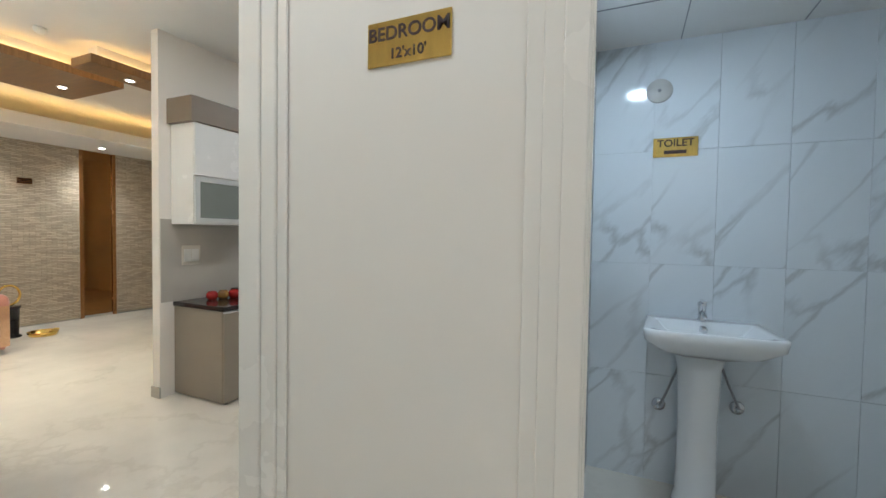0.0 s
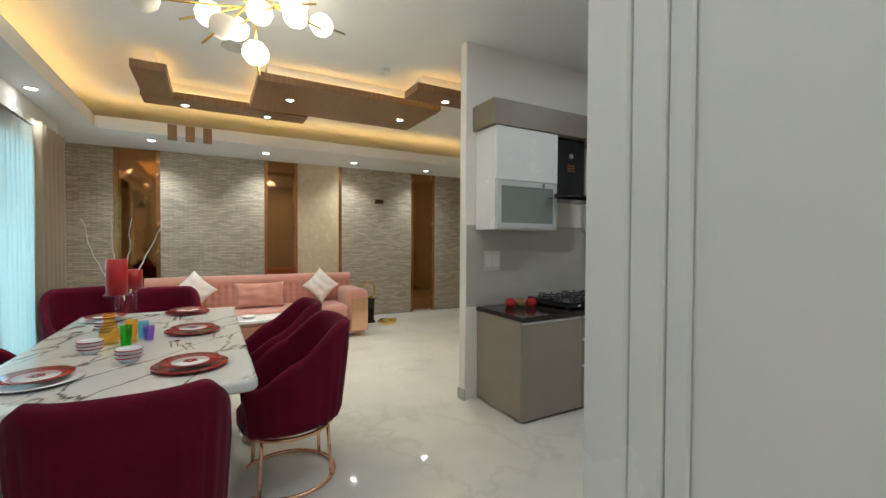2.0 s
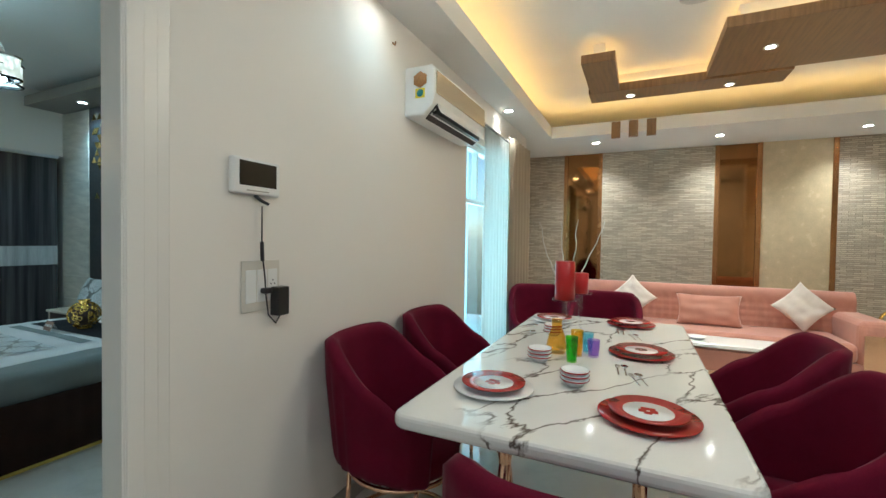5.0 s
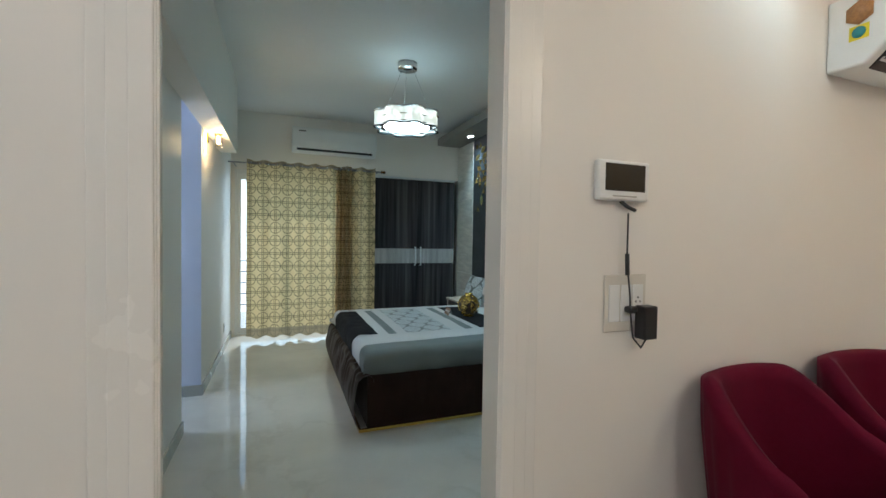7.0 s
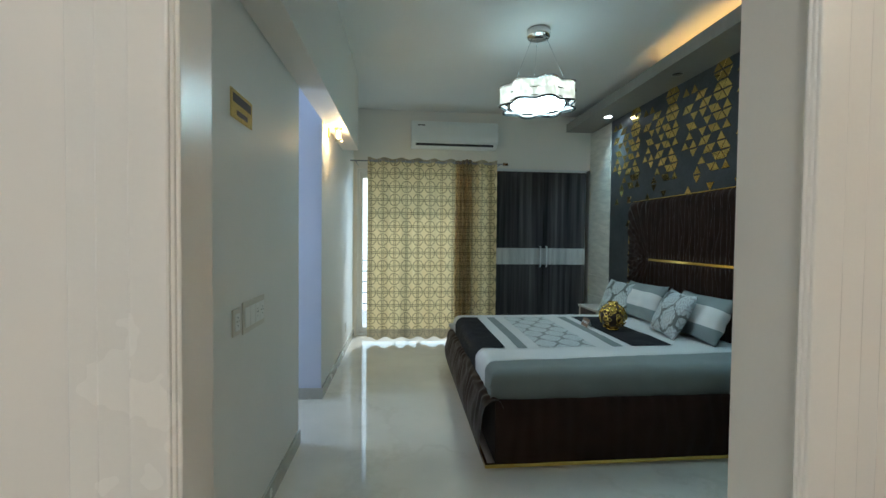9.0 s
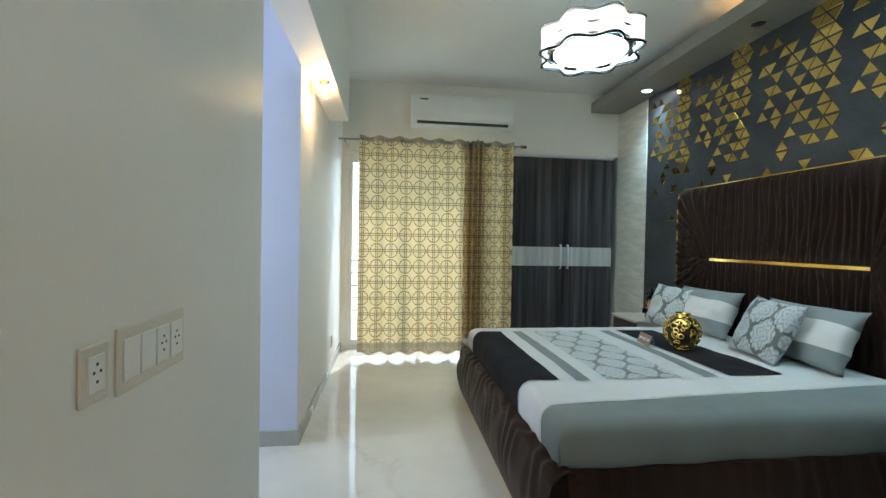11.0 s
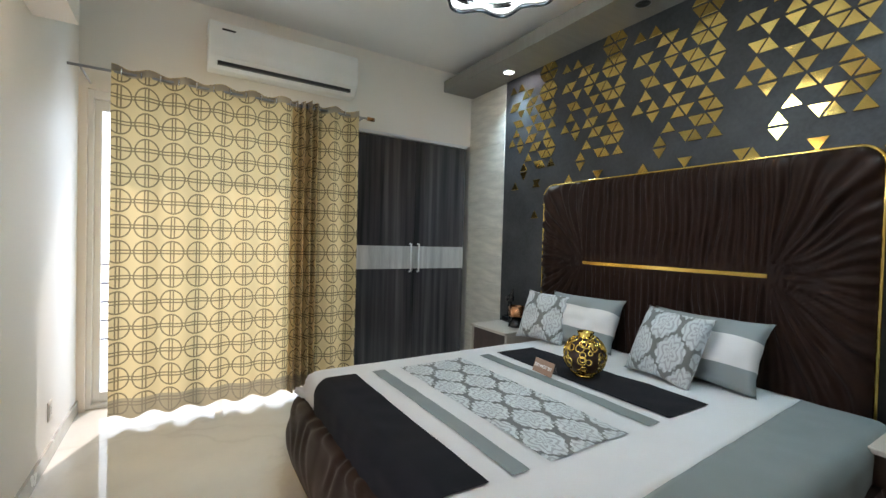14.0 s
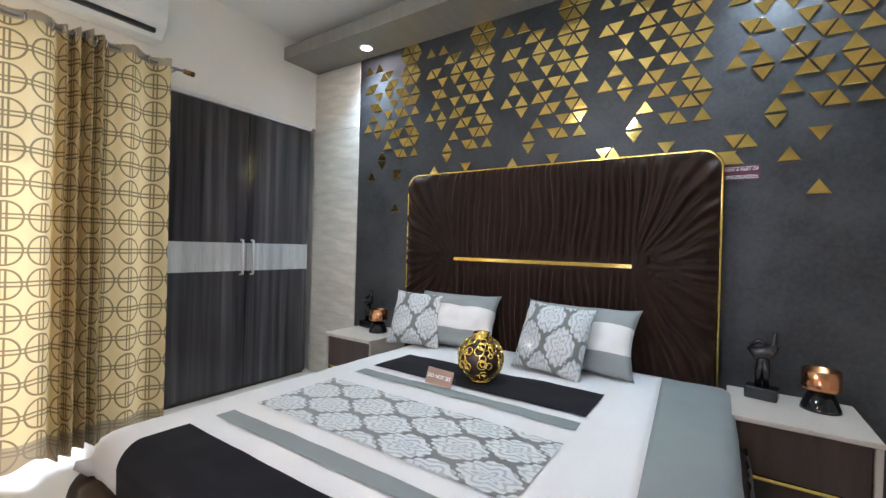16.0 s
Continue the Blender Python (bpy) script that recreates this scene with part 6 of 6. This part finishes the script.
wall_unit(2.73, 3.455, "white wall cabinet with a frosted glass lift door")
wall_unit(4.15, 4.85, "white wall cabinet with a frosted glass lift door")
wall_unit(4.85, 5.55, "white wall cabinet with a frosted glass lift door")
tagged(link("fascia", boxes((KX, 2.69, 2.537, -3.652, 6.4, 2.765), bevel=0.003), "cabinet_brown"), "taupe-brown fascia above the wall cabinets", "fascia")
hood = thing("cooker_hood", pose(KX, 3.69, 1.91), "black glass cooker hood with a tall chimney", "cooker hood")
part("chimney", boxes((0, -0.19, 0.05, 0.27, 0.19, 0.626), bevel=0.004), "black_gloss", hood)
part("body", boxes((0, -0.28, 0.01, 0.34, 0.28, 0.06), bevel=0.01), "black_gloss", hood)
part("canopy", sheet(24, 8, lambda u, v: (0.02 + 0.44 * v, -0.36 + 0.72 * u, 0.035 - 0.10 * (2 * u - 1) ** 2 * 0.35), thick=0.006), "black_gloss", hood, "curved dark glass canopy")
part("badge", shift(lathe([(0.0, 0.0), (0.026, 0.0), (0.026, 0.002), (0.0, 0.002)], 20), pose(0.271, 0, 0.45, 0, 90, 0)), "grey_metal", hood)
for i in range(3):
    part("label_bar", boxes((0.27, -0.05, 0.30 + 0.025 * i, 0.272, 0.05, 0.312 + 0.025 * i)), "copper", hood)


def hob():
    ob = thing("gas_hob", pose(-3.68, 3.77, 0.885) @ Matrix.Diagonal((1.08, 1.2, 1.0, 1.0)), "black glass gas hob with four burners", "hob")
    part("glass_top", boxes((-0.26, -0.36, 0.05, 0.26, 0.36, 0.068), bevel=0.004), "black_gloss", ob)
    part("body", boxes((-0.24, -0.34, 0.012, 0.24, 0.34, 0.05), bevel=0.006), "black_plastic", ob)
    for sx, sy in ((-0.2, -0.3), (0.2, -0.3), (-0.2, 0.3), (0.2, 0.3)):
        part("foot", boxes((sx - 0.02, sy - 0.02, 0, sx + 0.02, sy + 0.02, 0.014)), "black_plastic", ob)
    for bx, by in ((-0.11, -0.22), (0.09, -0.05), (-0.12, 0.05), (-0.08, 0.25)):
        b = part("burner", lathe([(0.0, 0.085), (0.03, 0.085), (0.036, 0.075), (0.05, 0.07), (0.055, 0.068), (0.0, 0.068)], 20, pose(bx, by, 0)), "chrome", ob)
        ring = [(bx + 0.085 * math.cos(a), by + 0.085 * math.sin(a), 0.082) for a in [2 * math.pi * k / 20 for k in range(20)]]
        part("pan_ring", tube(ring, 0.006, 6, closed=True), "black_plastic", b)
        for k in range(4):
            a = math.pi / 4 + k * math.pi / 2
            part("pan_arm", tube([(bx + 0.10 * math.cos(a), by + 0.10 * math.sin(a), 0.068), (bx + 0.095 * math.cos(a), by + 0.095 * math.sin(a), 0.105), (bx + 0.045 * math.cos(a), by + 0.045 * math.sin(a), 0.105)], 0.006, 6), "black_plastic", b)
    for k in range(4):
        part("knob", lathe([(0.0, 0.0), (0.018, 0.0), (0.016, 0.022), (0.0, 0.022)], 16, pose(0.24, -0.24 + 0.16 * k, 0.032, 0, 90, 0)), "chrome", ob)


hob()
for i, (y, m) in enumerate(((3.00, "dinner_red"), (3.10, "jar_brown"), (3.20, "dinner_red"))):
    ob = link("spice_jar", lathe([(0.0, 0.0), (0.035, 0.0), (0.052, 0.025), (0.052, 0.055), (0.036, 0.080), (0.033, 0.080), (0.045, 0.05), (0.0, 0.012)], 24), m)
    ob.matrix_basis = pose(-3.80 + 0.03 * i, y, 0.885)
    tagged(ob, "small glossy red pot on the worktop" if m == "dinner_red" else "small amber pot on the worktop", "pot", "pots on the worktop")
crock = thing("utensil_jar", pose(-3.83, 4.52, 0.885), "white jar with wooden cooking spoons", "utensil jar")
part("jar", lathe([(0.0, 0.0), (0.05, 0.0), (0.052, 0.14), (0.047, 0.14), (0.045, 0.01), (0.0, 0.01)], 24), "ceramic", crock)
for k in range(3):
    part("spoon", tube([(0.0, 0.0, 0.02), (0.02 - 0.02 * k, -0.03 * k, 0.20), (0.025 - 0.025 * k, -0.045 * k, 0.24), (0.03 - 0.03 * k, -0.055 * k, 0.30)], [0.006, 0.006, 0.026, 0.014], 8), "wood_light", crock)
board = link("serving_plate", lathe([(0.0, 0.0), (0.10, 0.0), (0.15, 0.02), (0.148, 0.024), (0.09, 0.006), (0.0, 0.006)], 32), "ceramic")
board.matrix_basis = pose(-3.65, 4.75, 0.885)
tagged(board, "white oval plate on the worktop", "plate")
tin = link("storage_tin", lathe([(0.0, 0.0), (0.05, 0.0), (0.05, 0.12), (0.045, 0.13), (0.0, 0.13)], 24), "dinner_red")
tin.matrix_basis = pose(-3.86, 5.05, 0.885)
tagged(tin, "red storage tin on the worktop", "tin")
switch_plate(-3.991, 2.917, 1.317, FACE_PX, 0.19, 0.19, 2, "white switch plate on the splashback", "kitchen switches")
switch_plate(-3.991, 4.62, 1.335, FACE_PX, 0.12, 0.12, 1, "white socket plate on the splashback", "kitchen switches")

# ---- passage: bedroom sign ----
brass_plate(("BEDROOM", "12'x10'"), 0.247, 0.118, (-0.607, 1.149, 2.056), FACE_NY, "polished brass room sign reading BEDROOM on the white wall", (0.050, 0.038))

# ---- toilet ----
toilet_wall = bpy.data.objects["wall_toilet_back"]


def toilet_tiles():
    mesh = bpy.data.meshes.new("tile")
    bm = boxes((-0.1738, -0.005, -0.3525, 0.1738, 0.005, 0.3525), bevel=0.0015)
    bm.to_mesh(mesh)
    bm.free()
    mesh.materials.append(MATS["toilet_tile"])
    for i in range(6):
        for j in range(4):
            ob = new("tile", mesh)
            ob.parent = toilet_wall
            ob.location = (-0.125 + 0.349 * i, 3.156, 0.33 + 0.707 * j)


toilet_tiles()
basin = thing("wash_basin", pose(0.335, 3.15, 0) @ Matrix.Diagonal((1, 1, 0.98, 1)), "white ceramic pedestal wash basin", "wash basin")


def basin_bowl():
    """Rounded rectangular basin with a hollow."""
    bm = bmesh.new()
    def ring(w, d0, d1, z, k=0.045, n=10):
        pts = []
        for cx, cy, a0 in ((w - k, -d1 + k, -90), (w - k, -d0 - k * 0.3, 0), (-w + k, -d0 - k * 0.3, 90), (-w + k, -d1 + k, 180)):
            r = k if cy < -0.2 else k * 0.3
            for i in range(n + 1):
                a = radians(a0 + 90 * i / n)
                pts.append(bm.verts.new((cx + r * math.cos(a), cy + r * math.sin(a), z)))
        return pts
    rings = [ring(0.13, 0.02, 0.26, 0.90), ring(0.24, 0.0, 0.40, 0.955), ring(0.315, 0.0, 0.475, 1.02), ring(0.325, 0.0, 0.485, 1.075), ring(0.318, 0.005, 0.478, 1.085), ring(0.27, 0.12, 0.43, 1.078), ring(0.23, 0.14, 0.40, 1.03), ring(0.12, 0.18, 0.32, 0.985)]
    for a, b in zip(rings, rings[1:]):
        for i in range(len(a)):
            j = (i + 1) % len(a)
            f = bm.faces.new((a[i], a[j], b[j], b[i]))
            f.smooth = True
    bm.faces.new(rings[0][::-1])
    bm.faces.new(rings[-1])
    bmesh.ops.recalc_face_normals(bm, faces=bm.faces)
    return bm


part("bowl", basin_bowl(), "ceramic", basin)
part("pedestal", lathe([(0.0, 0.0), (0.125, 0.0), (0.12, 0.03), (0.105, 0.08), (0.10, 0.5), (0.112, 0.82), (0.13, 0.905), (0.0, 0.905)], 32, pose(-0.02, -0.17, 0) @ Matrix.Diagonal((1, 0.85, 1, 1))), "ceramic", basin)
part("overflow", shift(lathe([(0.0, 0.0), (0.022, 0.0), (0.018, 0.006), (0.0, 0.006)], 20), pose(0.0, -0.138, 1.045, 75, 0, 0)), "chrome", basin, "chrome overflow ring")
tap = thing("basin_tap", pose(0.335, 3.08, 1.062), "chrome single-lever basin tap", "tap")
part("body", lathe([(0.0, 0.0), (0.028, 0.0), (0.026, 0.01), (0.022, 0.02), (0.022, 0.085), (0.026, 0.095), (0.024, 0.115), (0.0, 0.12)], 20), "chrome", tap)
part("spout", tube([(0, -0.01, 0.05), (0, -0.07, 0.055), (0, -0.11, 0.045), (0, -0.115, 0.03)], [0.016, 0.014, 0.012, 0.011], 10), "chrome", tap)
part("lever", boxes((-0.012, -0.09, 0.118, 0.012, 0.02, 0.128), bevel=0.004, seg=2), "chrome", tap)
for x, z in ((0.125, 0.50), (0.54, 0.55)):
    s = 1 if x < 0.3 else -1
    v = thing("angle_valve", pose(x, 3.15, z), "chrome angle valve beside the pedestal", "valve", "angle valves")
    part("rose", shift(lathe([(0.0, 0.0), (0.04, 0.0), (0.036, 0.012), (0.0, 0.014)], 20), pose(0, 0, 0, 90)), "chrome", v)
    part("body", tube([(0, -0.01, 0), (0, -0.07, 0)], 0.014), "chrome", v)
    part("hose", tube([(0, -0.06, 0.01), (0.03 * s, -0.06, 0.08), (0.09 * s, -0.05, 0.24), (0.12 * s, -0.05, 0.40)], 0.007), "grey_metal", v)
disc = thing("wall_cover", pose(0.074, 3.149, 2.473), "round steel cover plate on the tiled wall", "cover plate")
part("plate", shift(lathe([(0.0, 0.0), (0.075, 0.0), (0.072, 0.006), (0.0, 0.008)], 28), pose(0, 0, 0, 90)), "grille_white", disc)
part("screw", shift(lathe([(0.0, 0.0), (0.012, 0.0), (0.010, 0.014), (0.0, 0.014)], 12), pose(0, 0, 0, 90)), "grey_metal", disc)
brass_plate(("TOILET",), 0.245, 0.118, (0.171, 3.149, 2.117), FACE_NY, "small brass room sign reading TOILET on marble tiles", (0.062,))
lamp("toilet_light", "AREA", (-0.04, 2.2, 2.755), (0.1, 2.2, 0), 6.3, (0.82, 0.91, 1.0), 0.16)
downlight("downlight", -0.04, 2.2, 2.774, "lamp_cool", "round recessed downlight in the toilet ceiling, lit", "toilet downlights", 0.045)
structure("ceiling_joints", boxes((0.18, 1.31, 2.771, 0.186, 3.14, 2.775), (0.78, 1.31, 2.771, 0.786, 3.14, 2.775), (-0.29, 2.62, 2.771, 1.84, 2.626, 2.775)), "grey_metal", "dark joints of the panelled toilet ceiling", "ceiling")
# unseen lights added in the ceiling to brighten the camera's start and kitchen
for x, y in ((-1.2, 0.45), (0.9, 0.0), (-2.4, 4.2), (-2.3, 2.2)):
    downlight("downlight", x, y, CEIL - 0.001, "lamp_neutral", "unseen recessed downlight added in the passage ceiling, lit", "passage downlights")
    lamp("passage_light", "AREA", (x, y, CEIL - 0.02), (x, y, 0), 9, (1.0, 0.97, 0.96), 0.18)
